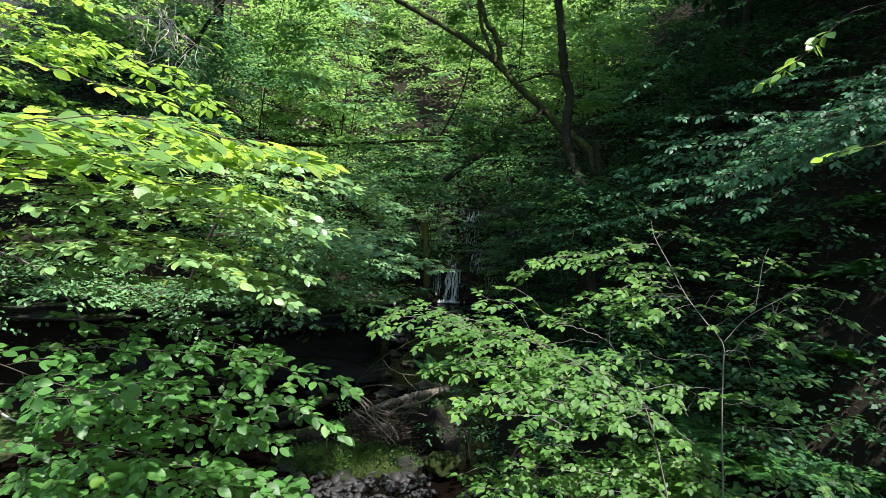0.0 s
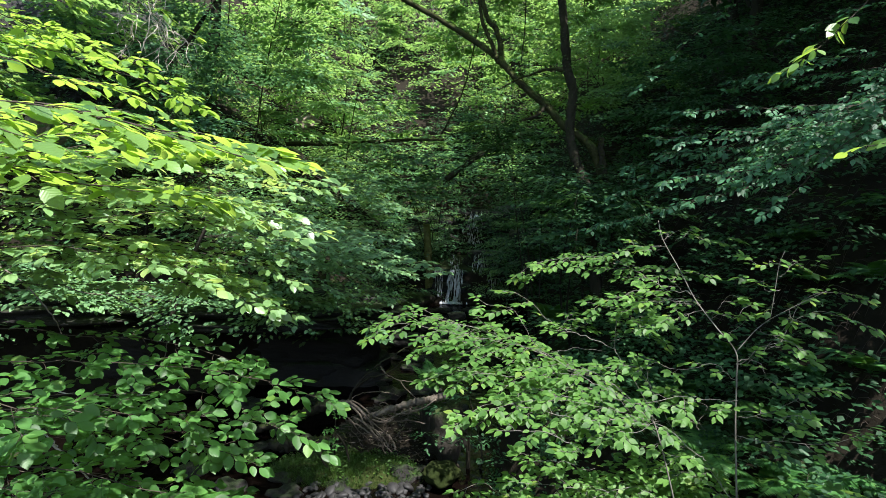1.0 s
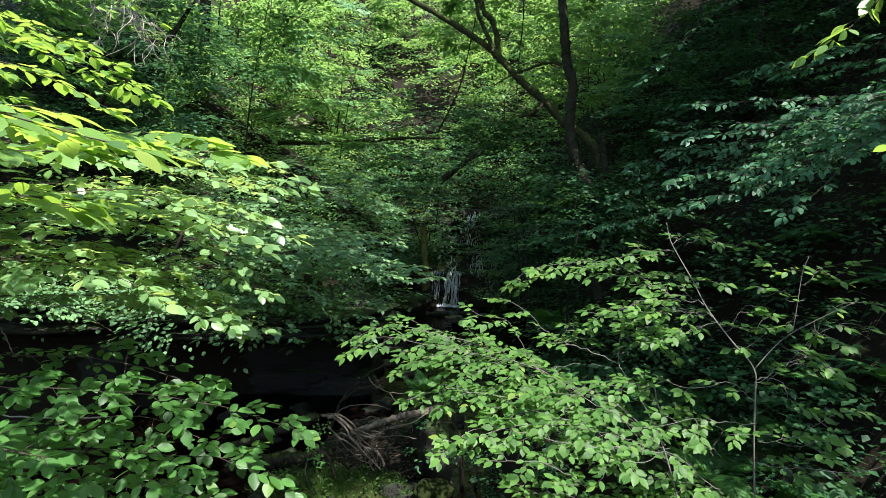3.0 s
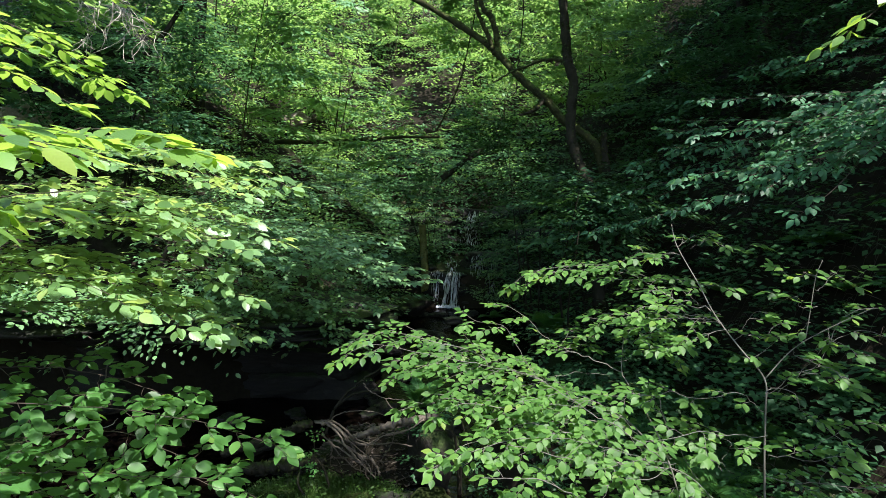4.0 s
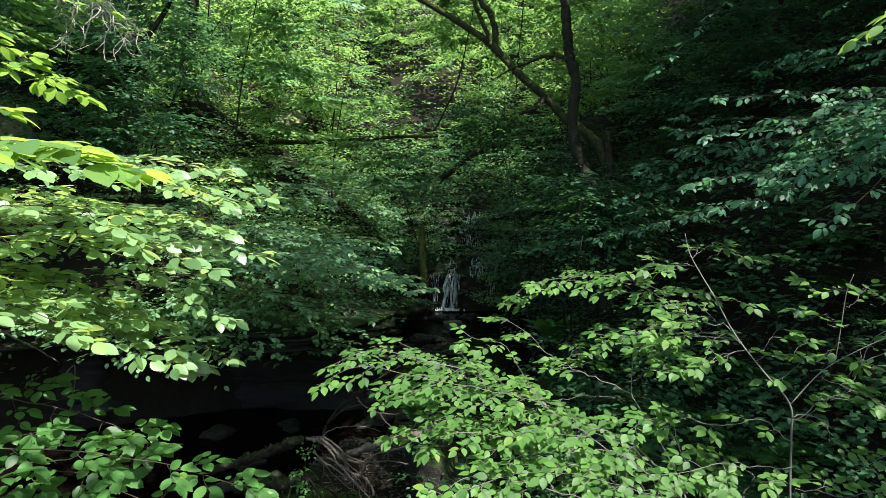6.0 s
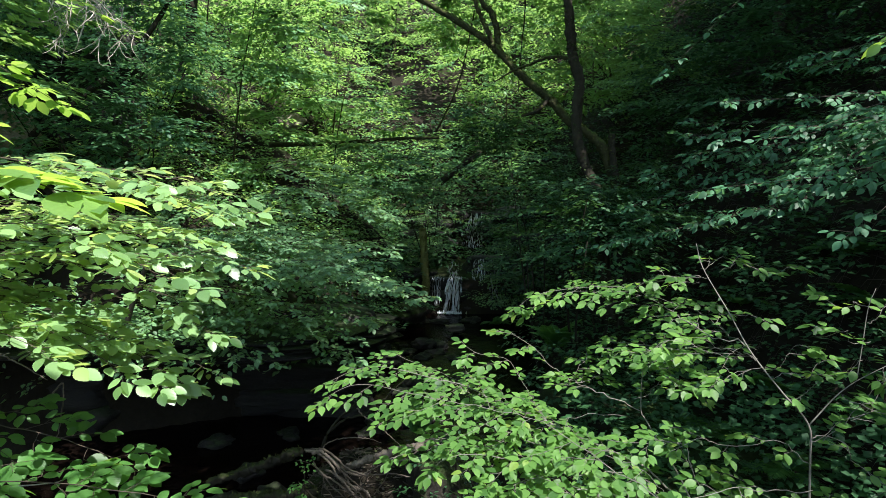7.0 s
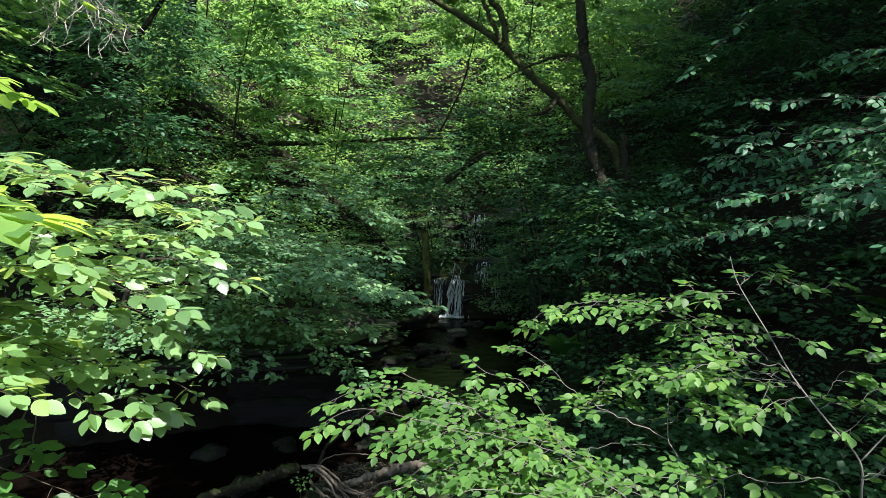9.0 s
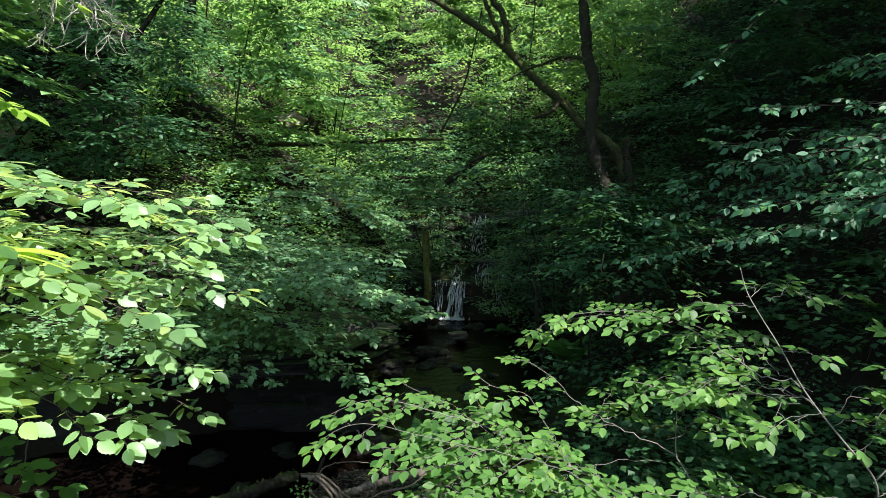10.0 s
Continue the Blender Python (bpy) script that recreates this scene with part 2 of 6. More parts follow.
def tube(soup, path, radii, sides=6, rough=0.0, rng=None, cap=True):
    path = np.asarray(path, float)
    n = len(path)
    radii = np.broadcast_to(radii, (n,)).astype(float)
    tang = np.gradient(path, axis=0)
    tang /= np.linalg.norm(tang, axis=1)[:, None] + 1e-9
    ref = np.where(np.abs(tang[:, 2:3]) > 0.9, np.array([[1.0, 0, 0]]), np.array([[0, 0, 1.0]]))
    a = np.cross(tang, ref)
    a /= np.linalg.norm(a, axis=1)[:, None] + 1e-9
    b = np.cross(tang, a)
    ang = np.arange(sides) / sides * 2 * np.pi
    r = np.repeat(radii[:, None], sides, 1)
    if rough and rng is not None:
        r = r * (1 + rng.normal(0, rough, r.shape))
    v = path[:, None] + r[..., None] * (np.cos(ang)[None, :, None] * a[:, None] + np.sin(ang)[None, :, None] * b[:, None])
    i = np.arange(n - 1)[:, None] * sides
    j = np.arange(sides)[None]
    k = (j + 1) % sides
    quads = np.stack([i + j, i + k, i + sides + k, i + sides + j], -1).reshape(-1, 4)
    faces = [quads]
    if cap and sides > 3:
        faces += [np.arange(sides)[None, ::-1], (n - 1) * sides + np.arange(sides)[None]]
    elif cap:
        faces += [np.array([[2, 1, 0]]), (n - 1) * sides + np.array([[0, 1, 2]])]
    soup.add(v.reshape(-1, 3), faces)


def blade_large(stations, full=0.78, peak=0.82, width=0.315, tip=0.55):
    """A broad toothed blade with a drawn-out tip, folded along its midrib: along y, one long."""
    s = np.linspace(0, 1, stations)
    w = width * np.sin(np.pi * s ** peak) ** full * (1 - tip * s ** 5)
    tooth = np.where(np.arange(stations) % 2, 0.012, -0.012) * (s > 0.15) * (s < 0.9)
    mid = np.stack([0 * s, s, -0.07 * s ** 2], 1)
    right = np.stack([w + tooth, s + 0.01, -0.07 * s ** 2 + 0.20 * w - 0.22 * w ** 2], 1)[1:-1]
    left = right * (-1, 1, 1)
    n, k = len(s), len(s) - 2
    v = np.vstack([mid, right, left])
    tris = [[0, n, 1], [0, 1, n + k], [k, n + k - 1, n - 1], [k, n - 1, n + 2 * k - 1]]
    quads = []
    for i in range(1, k):
        quads += [[i, n + i - 1, n + i, i + 1], [i, i + 1, n + k + i, n + k + i - 1]]
    uv = v[:, :2].copy()
    return v, [np.array(tris), np.array(quads)], uv


def blade_small():
    """The same blade in two folded quads."""
    v = np.array([[0, 0, 0], [0.27, 0.25, 0.05], [0.29, 0.6, 0.03], [0, 1, -0.10], [-0.29, 0.6, 0.03], [-0.27, 0.25, 0.05]], float)
    return v, [np.array([[0, 1, 2, 3], [0, 3, 4, 5]])], v[:, :2].copy()


def blade_kite():
    """A four-cornered blade for foliage far off."""
    v = np.array([[0, 0, 0], [0.33, 0.42, 0.05], [0, 1, -0.08], [-0.33, 0.42, 0.05]], float)
    return v, [np.array([[0, 1, 2, 3]])], v[:, :2].copy()


def place_blades(soup, blade, pos, way, up, size):
    """Lay a blade at each place, its tip along way, its face towards up."""
    v, faces, uv = blade
    way = way / (np.linalg.norm(way, axis=1)[:, None] + 1e-9)
    side = np.cross(way, up)
    side /= np.linalg.norm(side, axis=1)[:, None] + 1e-9
    up = np.cross(side, way)
    n, k = len(pos), len(v)
    out = pos[:, None] + size[:, None, None] * (v[None, :, 0:1] * side[:, None] + v[None, :, 1:2] * way[:, None] + v[None, :, 2:3] * up[:, None])
    step = np.arange(n)[:, None, None] * k
    soup.add(out.reshape(-1, 3), [(f[None] + step).reshape(-1, f.shape[1]) for f in faces], np.tile(uv, (n, 1)))


LARGE, FINE, PLAIN, SMALL, KITE = blade_large(9), blade_large(13), blade_large(6), blade_small(), blade_kite()
ROUND, ROUND_FINE = blade_large(10, 0.66, 0.90, 0.318, 0.45), blade_large(14, 0.66, 0.90, 0.318, 0.45)


def blade_mesh(name, mat, bend, broad=1.0, blade=None):
    s = Soup()
    v, f, uv = ROUND_FINE if blade is ROUND else FINE
    w = v * (broad, 1, 1)
    w[:, 2] -= bend * v[:, 1] ** 2
    w[:, 0] += 0.06 * bend * np.sin(3 * v[:, 1])
    s.add(w, f, uv)
    return s.mesh(name, mat)


UP = np.array([0, 0, 1.0])


def unit(a):
    a = np.asarray(a, float)
    return a / (np.linalg.norm(a) + 1e-9)


def spray(path, rng, reach, leaf, bare=0.12, gap=0.12, tilt=0.0, flat=0.13, droop=0.18, face=0.24, spur=0.085, knot=(3, 6), twist=0.10):
    """Leaves and side twigs along a bough. Side twigs alternate in one nearly level plane; short spurs stand along each,
    and every spur ends in a small flat rosette of leaves. Gives leaf places, ways, faces, sizes and the twigs' paths."""
    path = np.asarray(path, float)
    run = np.concatenate([[0], np.cumsum(np.linalg.norm(np.diff(path, axis=0), axis=1))])
    length = run[-1]
    pos, way, up, size, twigs = [], [], [], [], []

    def at(s):
        return np.array([np.interp(s, run, path[:, i]) for i in range(3)])

    def rosette(p, d, plane, big):
        plane = unit(plane + rng.normal(0, twist, 3))
        side = unit(np.cross(d, plane))
        hand = rng.choice([-1, 1])
        for i in range(int(rng.integers(knot[0], knot[1] + 1))):
            turn = rng.normal(0, 0.16) if i == 0 else hand * (1 if i % 2 else -1) * (0.55 + 0.17 * i + rng.normal(0, 0.12))
            w = unit(d * math.cos(turn) + side * math.sin(turn) - UP * rng.uniform(0.0, droop) * (1.3 if i == 0 else 1.0) + rng.normal(0, 0.05, 3))
            loose = flat * (2.4 if rng.uniform() < 0.12 else 1.0)
            pos.append(p - d * 0.020 * i + w * 0.008)
            way.append(w)
            up.append(unit(plane + rng.normal(0, loose, 3) + 0.12 * side * math.sin(turn)))
            size.append(leaf * big * (1.0, 1.06, 0.98, 0.84, 0.72, 0.6, 0.5, 0.5)[i] * rng.uniform(0.82, 1.14))

    s, n = bare * length, 0
    lean = rng.normal(0, 0.08, 3)
    while s < length * 0.985:
        u = (s / length - bare) / (1 - bare)
        base = at(s)
        d = unit(at(min(length, s + 0.03)) - at(max(0, s - 0.03)))
        level = unit(d * (1, 1, 0.45))
        plane = unit(UP + lean + np.array([tilt, -face, 0]))
        side = unit(np.cross(level, plane)) * (1 if n % 2 else -1)
        ln = reach * (0.45 + 0.55 * math.sin(math.pi * min(1, 0.25 + 0.75 * (1 - u)) * 0.6)) * rng.uniform(0.25, 1.2) * (1 - 0.6 * u ** 2)
        turn = rng.uniform(0.7, 1.15)
        out = unit(level * math.cos(turn) + side * math.sin(turn) + rng.normal(0, 0.10, 3))
        k = np.linspace(0, 1, 6)[:, None]
        tw = base + out * ln * k - UP * (0.08 * ln) * k ** 2 + level * 0.14 * ln * k ** 2 + rng.normal(0, 0.05 * min(ln, 0.2), (6, 3)) * (1, 1, 0.4) * k
        twigs.append(tw)
        q, m = rng.uniform(0.25, 0.6) * spur + 0.12 * ln, 0
        while q < ln - 0.45 * spur:
            f = q / ln * 5
            i = min(int(f), 4)
            p = tw[i] + (tw[i + 1] - tw[i]) * (f - i)
            td = unit(tw[i + 1] - tw[i])
            ts = unit(np.cross(td, plane)) * (1 if m % 2 else -1)
            sd = unit(td * 0.75 + ts * 0.8 + rng.normal(0, 0.12, 3) * (1, 1, 0.5))
            e = p + sd * rng.uniform(0.25, 0.8) * spur
            twigs.append(np.array([p, (p + e) / 2 + rng.normal(0, 0.003, 3), e]))
            rosette(e, sd, plane, rng.uniform(0.8, 1.0))
            q += spur * rng.uniform(0.65, 1.35)
            m += 1
        rosette(tw[-1], unit(tw[-1] - tw[-2]), plane, 1.0)
        s += gap * rng.uniform(0.65, 1.35)
        n += 1
    rosette(path[-1], unit((path[-1] - path[-3]) * (1, 1, 0.6)), unit(UP + lean - np.array([0, face, 0])), 1.0)
    return [np.array(a) for a in (pos, way, up, size)] + [twigs]


def shrub(name, label, category, origin, stems, boughs, mat, seed, leaf=0.08, singles=300, twig_mat=None, near=(0, 0), group="", copies=0, broad=1.0, blade=None, face=0.24):
    """A leafy shrub: stems and boughs as tubes, each bough with a spray of leaves. The leaves closest to the spot near are parts of their own."""
    rng = np.random.default_rng(seed)
    twig_mat = twig_mat or BARK_TWIG
    ob = thing(name, label, category, group, at=origin)
    for pts, r0, r1 in stems:
        s = Soup()
        p = smooth_path(pts, 5 * len(pts))
        tube(s, p, np.linspace(r0, r1, len(p)), 7, 0.06, rng)
        part("stem", rescale(s.mesh("stem", twig_mat), origin), ob)
    all_, limbs, owner = [[], [], [], []], [], []
    fuller = list(boughs)
    for k in range(copies):
        for pts, r0, kw in boughs:
            if "lone" in kw:
                continue
            move = rng.normal(0, 1, 3) * (0.14, 0.22, 0.11) - (0.04, 0, 0.02)
            fuller.append(([np.array(q) + move * min(1, 0.4 + i) for i, q in enumerate(pts)], r0 * 0.4, kw))
    for pts, r0, kw in fuller:
        kw = {k: v for k, v in kw.items() if k != "lone"}
        p = smooth_path(pts, 7 * len(pts))
        sway = np.linspace(0, 1, len(p))[:, None]
        p = p + np.cumsum(rng.normal(0, 0.010, p.shape), 0) * (1 - sway) + 0.03 * np.sin(sway * rng.uniform(5, 11) + rng.uniform(0, 6)) * sway * (1 - sway) * 4 * rng.normal(0, 1, 3)
        pos, way, up, size, twigs = spray(p, rng, **{"reach": 0.4, "leaf": leaf, "face": face, **kw})
        s = Soup()
        tube(s, p, np.linspace(r0 * 0.5, 0.0014, len(p)), 6, 0.05, rng)
        for tw in twigs:
            tube(s, tw, np.linspace(0.0018, 0.0009, len(tw)), 3)
        limbs.append(part("bough", rescale(s.mesh("bough", twig_mat), origin), ob))
        owner.append(np.full(len(pos), len(limbs) - 1))
        for a, b in zip(all_, (pos, way, up, size)):
            a.append(b)
    pos, way, up, size = [np.concatenate(a) for a in all_]
    owner = np.concatenate(owner)
    order = np.argsort((pos[:, 0] - near[0]) ** 2 + (pos[:, 1] - near[1]) ** 2)
    first, rest = order[:singles], order[singles:]
    meshes = [rescale(blade_mesh("leaf", mat, b, broad, blade), (0, 0, 0)) for b in (-0.06, 0.0, 0.06, 0.14)]
    for i in first:
        w = unit(way[i])
        sd = unit(np.cross(w, up[i]))
        u = np.cross(sd, w)
        lf = part("leaf", meshes[i % 4], limbs[owner[i]])
        lf.matrix_basis = Matrix(((sd[0], w[0], u[0], pos[i][0] - origin[0]), (sd[1], w[1], u[1], pos[i][1] - origin[1]), (sd[2], w[2], u[2], pos[i][2] - origin[2]), (0, 0, 0, 1))) @ Matrix.Scale(size[i], 4)
    if len(rest):
        s = Soup()
        for g in range(3):
            pick = rest[g::3]
            if len(pick):
                v, f, uv = blade or LARGE
                w = v * (broad, 1, 1)
                w[:, 2] -= (-0.05, 0.04, 0.13)[g] * v[:, 1] ** 2
                place_blades(s, (w, f, uv), pos[pick], way[pick], up[pick], size[pick])
        tagged(part("foliage", rescale(s.mesh("foliage", mat), origin), ob), kind="stuff")
    return ob


# ---- the lie of the land ----


def value_noise(x, y, seed):
    """Smooth noise over the plan, about -1 to 1."""
    def h(i, j):
        q = np.sin(i * 127.1 + j * 311.7 + seed * 74.7) * 43758.5453
        return (q - np.floor(q)) * 2 - 1
    i, j = np.floor(x), np.floor(y)
    u, v = x - i, y - j
    u, v = u * u * (3 - 2 * u), v * v * (3 - 2 * v)
    return (h(i, j) * (1 - u) + h(i + 1, j) * u) * (1 - v) + (h(i, j + 1) * (1 - u) + h(i + 1, j + 1) * u) * v


def soft(x, a, b):
    t = np.clip((x - a) / (b - a), 0, 1)
    return t * t * (3 - 2 * t)


def land(x, y):
    """Height of the ground: a stream bed between two banks, a ledge with a fall, and a steep head of the gorge."""
    x, y = np.asarray(x, float), np.asarray(y, float)
    bed = np.interp(y, [-60, 4.5, 9, 14.9, 15.1, 17.6, 18.2, 36, 60], [-1.7, -1.08, -0.48, 0.36, 1.33, 1.75, 3.12, 25, 32])
    right = np.interp(y, [-60, 0, 4, 7, 11, 15, 20, 40], [6, 5.2, 3.9, 2.7, 1.9, 1.9, 3.0, 6])
    left = np.interp(y, [-60, 0, 7.6, 8.9, 10, 15, 20, 40], [-7, -6.5, -6.0, -2.6, -1.8, -1.2, -3, -6])
    dr, dl = x - right, left - x
    bank = np.where(dr > 0, 0.5 * soft(dr, 0, 0.5) + 1.45 * np.maximum(0, dr - 0.1), 0)
    bank = bank + np.where(dl > 0, 1.05 * soft(dl, 0, 0.45) + 0.75 * np.maximum(0, dl - 0.4), 0)
    bank = 15 * np.tanh(bank / 15)
    bank = bank * np.interp(y, [-60, -10, 18, 30], [0.6, 0.8, 1.0, 0.35])
    ledge_edge = np.interp(y, [3, 4.6, 6.2, 7.2, 9, 12], [3.4, 2.4, 0.5, 0.5, 1.2, 1.9])
    low = np.maximum(0, x - ledge_edge)
    bank = bank + np.where(dr > 0, 0, 1) * (0.75 * soft(low, 0, 0.5) + 0.15 * low) * soft(y, 3.6, 5.4) * (1 - soft(y, 9, 12)) + np.where(dr > 0, 0.75 * soft(y, 3.6, 5.4) * (1 - soft(y, 9, 12)), 0)
    bank = bank + 0.50 * np.exp(-((x + 0.60) / 0.75) ** 4 - ((y - 7.10) / 0.42) ** 2)
    rough = 0.16 * value_noise(x * 0.9, y * 0.9, 1) + 0.08 * value_noise(x * 2.3, y * 2.3, 2) + 0.035 * value_noise(x * 6, y * 6, 3)
    calm = np.clip(0.15 + np.maximum(dr, dl) * 0.8, 0.15, 1.6)
    return bed + bank + rough * np.minimum(calm + 0 * x, 1.6)


def ground():
    xs = np.concatenate([np.arange(-60, -9, 1.5), np.arange(-9, 9, 0.14), np.arange(9, 61, 1.5)])
    ys = np.concatenate([np.arange(-60, -2, 1.5), np.arange(-2, 20, 0.14), np.arange(20, 62, 0.9)])
    gx, gy = np.meshgrid(xs, ys)
    v = np.stack([gx, gy, land(gx, gy)], -1).reshape(-1, 3)
    w = len(xs)
    i = (np.arange(len(ys) - 1)[:, None] * w + np.arange(w - 1)[None])
    q = np.stack([i, i + 1, i + w + 1, i + w], -1).reshape(-1, 4)
    s = Soup()
    s.add(v, [q])
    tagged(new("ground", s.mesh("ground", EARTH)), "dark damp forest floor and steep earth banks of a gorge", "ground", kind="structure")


ground()


def stream():
    s = Soup()
    ys = np.arange(-6, 14.95, 0.25)
    lv = np.interp(ys, [-6, 4.5, 9, 14.95], [-1.35, -0.97, -0.38, 0.47])
    xs = np.linspace(-5, 4.5, 20)
    gx, gy = np.meshgrid(xs, ys)
    z = np.repeat(lv[:, None], len(xs), 1) + 0.012 * value_noise(gx * 3, gy * 3, 9)
    w = len(xs)
    i = (np.arange(len(ys) - 1)[:, None] * w + np.arange(w - 1)[None])
    s.add(np.stack([gx, gy, z], -1).reshape(-1, 3), [np.stack([i, i + 1, i + w + 1, i + w], -1).reshape(-1, 4)])
    tagged(new("water", s.mesh("water", WATER)), "shallow dark brown stream water between stones", "water", kind="structure")


stream()

# ---- near boughs ----
shrub("hazel_shrub", "tall hazel shrub with yellow-green leaves coloured as sunlit", "shrub", (-2.6, 2.2, -1.093),
      [([(-2.6, 2.2, -1.093), (-2.6, 2.2, 0.6), (-2.5, 2.1, 1.9), (-2.5, 2.3, 3.4)], 0.03, 0.012)],
      [([(-1.35, 0.75, 1.84), (-0.98, 0.95, 1.93), (-0.66, 1.25, 1.99), (-0.42, 1.55, 1.97)], 0.003, dict(reach=0.22, gap=0.05, face=0.02, leaf=0.058, lone=1)),
       ([(-1.40, 0.95, 1.80), (-1.05, 1.15, 1.88), (-0.80, 1.34, 1.90), (-0.55, 1.58, 1.87)], 0.003, dict(reach=0.22, gap=0.05, face=0.04, leaf=0.058, lone=1)),
       ([(-1.55, 1.10, 2.00), (-1.15, 1.32, 2.07), (-0.78, 1.66, 2.05)], 0.003, dict(reach=0.25, gap=0.06, face=0.02, leaf=0.066, lone=1)),
       ([(-1.40, 0.90, 1.93), (-0.98, 1.18, 2.02), (-0.58, 1.58, 2.01)], 0.003, dict(reach=0.24, gap=0.06, face=0.02, leaf=0.066, lone=1)),
       ([(-1.60, 1.30, 1.88), (-1.18, 1.55, 1.95), (-0.74, 1.92, 1.90)], 0.003, dict(reach=0.24, gap=0.07, face=0.04, leaf=0.068, lone=1)),
       ([(-1.50, 1.90, 2.02), (-1.10, 2.05, 2.10), (-0.80, 2.15, 2.12), (-0.52, 2.24, 2.08)], 0.004, dict(reach=0.17, gap=0.055, face=0.12, leaf=0.092, lone=1)),
       ([(-1.60, 2.05, 2.08), (-1.25, 2.20, 2.16), (-0.90, 2.35, 2.15)], 0.004, dict(reach=0.17, gap=0.06, face=0.12, leaf=0.088, lone=1)),
       ([(-2.5, 2.2, 2.5), (-2.0, 2.5, 2.6), (-1.65, 2.6, 2.52), (-1.3, 2.8, 2.36)], 0.006, dict(reach=0.22, gap=0.10, face=0.06, lone=1)),
       ([(-2.7, 2.9, 3.10), (-2.1, 3.1, 2.92), (-1.42, 3.35, 2.57)], 0.006, dict(reach=0.20, gap=0.09, bare=0.3, face=0.06, lone=1)),
       ([(-2.7, 2.8, 2.85), (-2.1, 3.0, 2.80), (-1.62, 3.25, 2.66)], 0.005, dict(reach=0.24, gap=0.10, face=0.06, lone=1)),
       ([(-3.3, 3.9, 3.85), (-2.6, 4.2, 3.72), (-2.05, 4.5, 3.46)], 0.005, dict(reach=0.26, gap=0.12, face=0.06, lone=1)),
       ([(-3.6, 3.2, 3.25), (-3.0, 3.4, 3.18), (-2.35, 3.6, 2.98)], 0.006, dict(reach=0.45)),
       ([(-3.4, 3.0, 2.72), (-2.8, 3.2, 2.72), (-2.35, 3.4, 2.58)], 0.006, dict(reach=0.42)),
       ([(-3.9, 3.9, 3.85), (-3.3, 4.1, 3.75), (-2.8, 4.2, 3.55)], 0.006, dict(reach=0.45)),
       ([(-3.2, 2.8, 2.35), (-2.6, 3.0, 2.40), (-2.15, 3.2, 2.28)], 0.006, dict(reach=0.40)),
       ([(-3.3, 2.9, 3.6), (-2.7, 3.1, 3.6), (-2.2, 3.2, 3.4)], 0.006, dict(reach=0.40)),
       ([(-2.6, 2.0, 2.15), (-2.0, 2.3, 2.2), (-1.55, 2.5, 2.12)], 0.005, dict(reach=0.30)),
       ([(-3.0, 2.6, 3.1), (-2.4, 2.8, 3.15), (-1.95, 2.95, 3.05)], 0.005, dict(reach=0.32)),
       ],
      LEAF_SUNLIT, 18, leaf=0.078, singles=300, copies=1, near=(-0.6, 1.2), blade=ROUND)

shrub("hazel_shrub", "bright green hazel shrub with broad toothed leaves, partly sunlit", "shrub", (-3.6, 3.0, -1.089),
      [([(-3.6, 3.0, -1.089), (-3.3, 2.9, 0.7), (-2.9, 3.1, 1.9), (-2.8, 3.2, 2.6)], 0.035, 0.015),
       ([(-3.6, 3.1, -1.089), (-3.2, 3.2, 0.3), (-2.8, 3.3, 1.2)], 0.028, 0.012),
       ([(-3.5, 3.0, -1.089), (-2.9, 2.8, -0.1), (-2.5, 2.8, 0.8)], 0.026, 0.010)],
      [([(-2.9, 3.1, 2.15), (-2.0, 3.2, 2.30), (-1.2, 3.3, 2.28), (-0.72, 3.35, 2.10)], 0.008, dict(flat=0.2, reach=0.36)),
       ([(-2.9, 3.2, 2.0), (-2.2, 3.8, 2.15), (-1.6, 4.0, 2.15), (-1.13, 4.2, 2.02)], 0.007, dict(flat=0.2, reach=0.40)),
       ([(-2.9, 3.1, 1.9), (-2.1, 3.4, 1.98), (-1.5, 3.5, 1.9), (-1.02, 3.6, 1.72)], 0.007, dict(flat=0.2, reach=0.40)),
       ([(-2.9, 3.2, 1.75), (-2.1, 3.8, 1.80), (-1.5, 3.9, 1.7), (-1.0, 4.0, 1.5)], 0.007, dict(flat=0.2, reach=0.40)),
       ([(-2.8, 3.1, 1.65), (-1.9, 3.3, 1.70), (-1.4, 3.35, 1.6), (-1.0, 3.4, 1.38)], 0.007, dict(flat=0.2, reach=0.34)),
       ([(-2.8, 3.3, 1.5), (-2.0, 3.9, 1.55), (-1.4, 4.0, 1.45), (-1.03, 4.06, 1.27)], 0.006, dict(flat=0.2, reach=0.32)),
       ([(-2.7, 2.9, 1.65), (-2.0, 3.0, 1.72), (-1.5, 3.1, 1.64), (-1.25, 3.2, 1.50)], 0.006, dict(flat=0.2, reach=0.30)),
       ([(-2.8, 3.4, 2.1), (-2.0, 4.3, 2.2), (-1.5, 4.5, 2.1)], 0.006, dict(flat=0.2, reach=0.40)),
       ([(-2.1, 3.5, 1.98), (-1.6, 3.6, 2.0), (-1.15, 3.75, 1.92)], 0.005, dict(flat=0.2, reach=0.30)),
       ([(-2.8, 3.1, 2.3), (-2.0, 3.5, 2.38), (-1.4, 3.7, 2.3), (-1.0, 3.8, 2.18)], 0.006, dict(flat=0.2, reach=0.34)),
       ([(-2.8, 3.2, 1.9), (-1.9, 3.15, 2.05), (-1.3, 3.2, 2.0), (-0.92, 3.3, 1.85)], 0.006, dict(flat=0.2, reach=0.30)),
       ],
      LEAF_HAZEL, 11, leaf=0.079, singles=300, copies=1, near=(-0.5, 2.7), blade=ROUND)

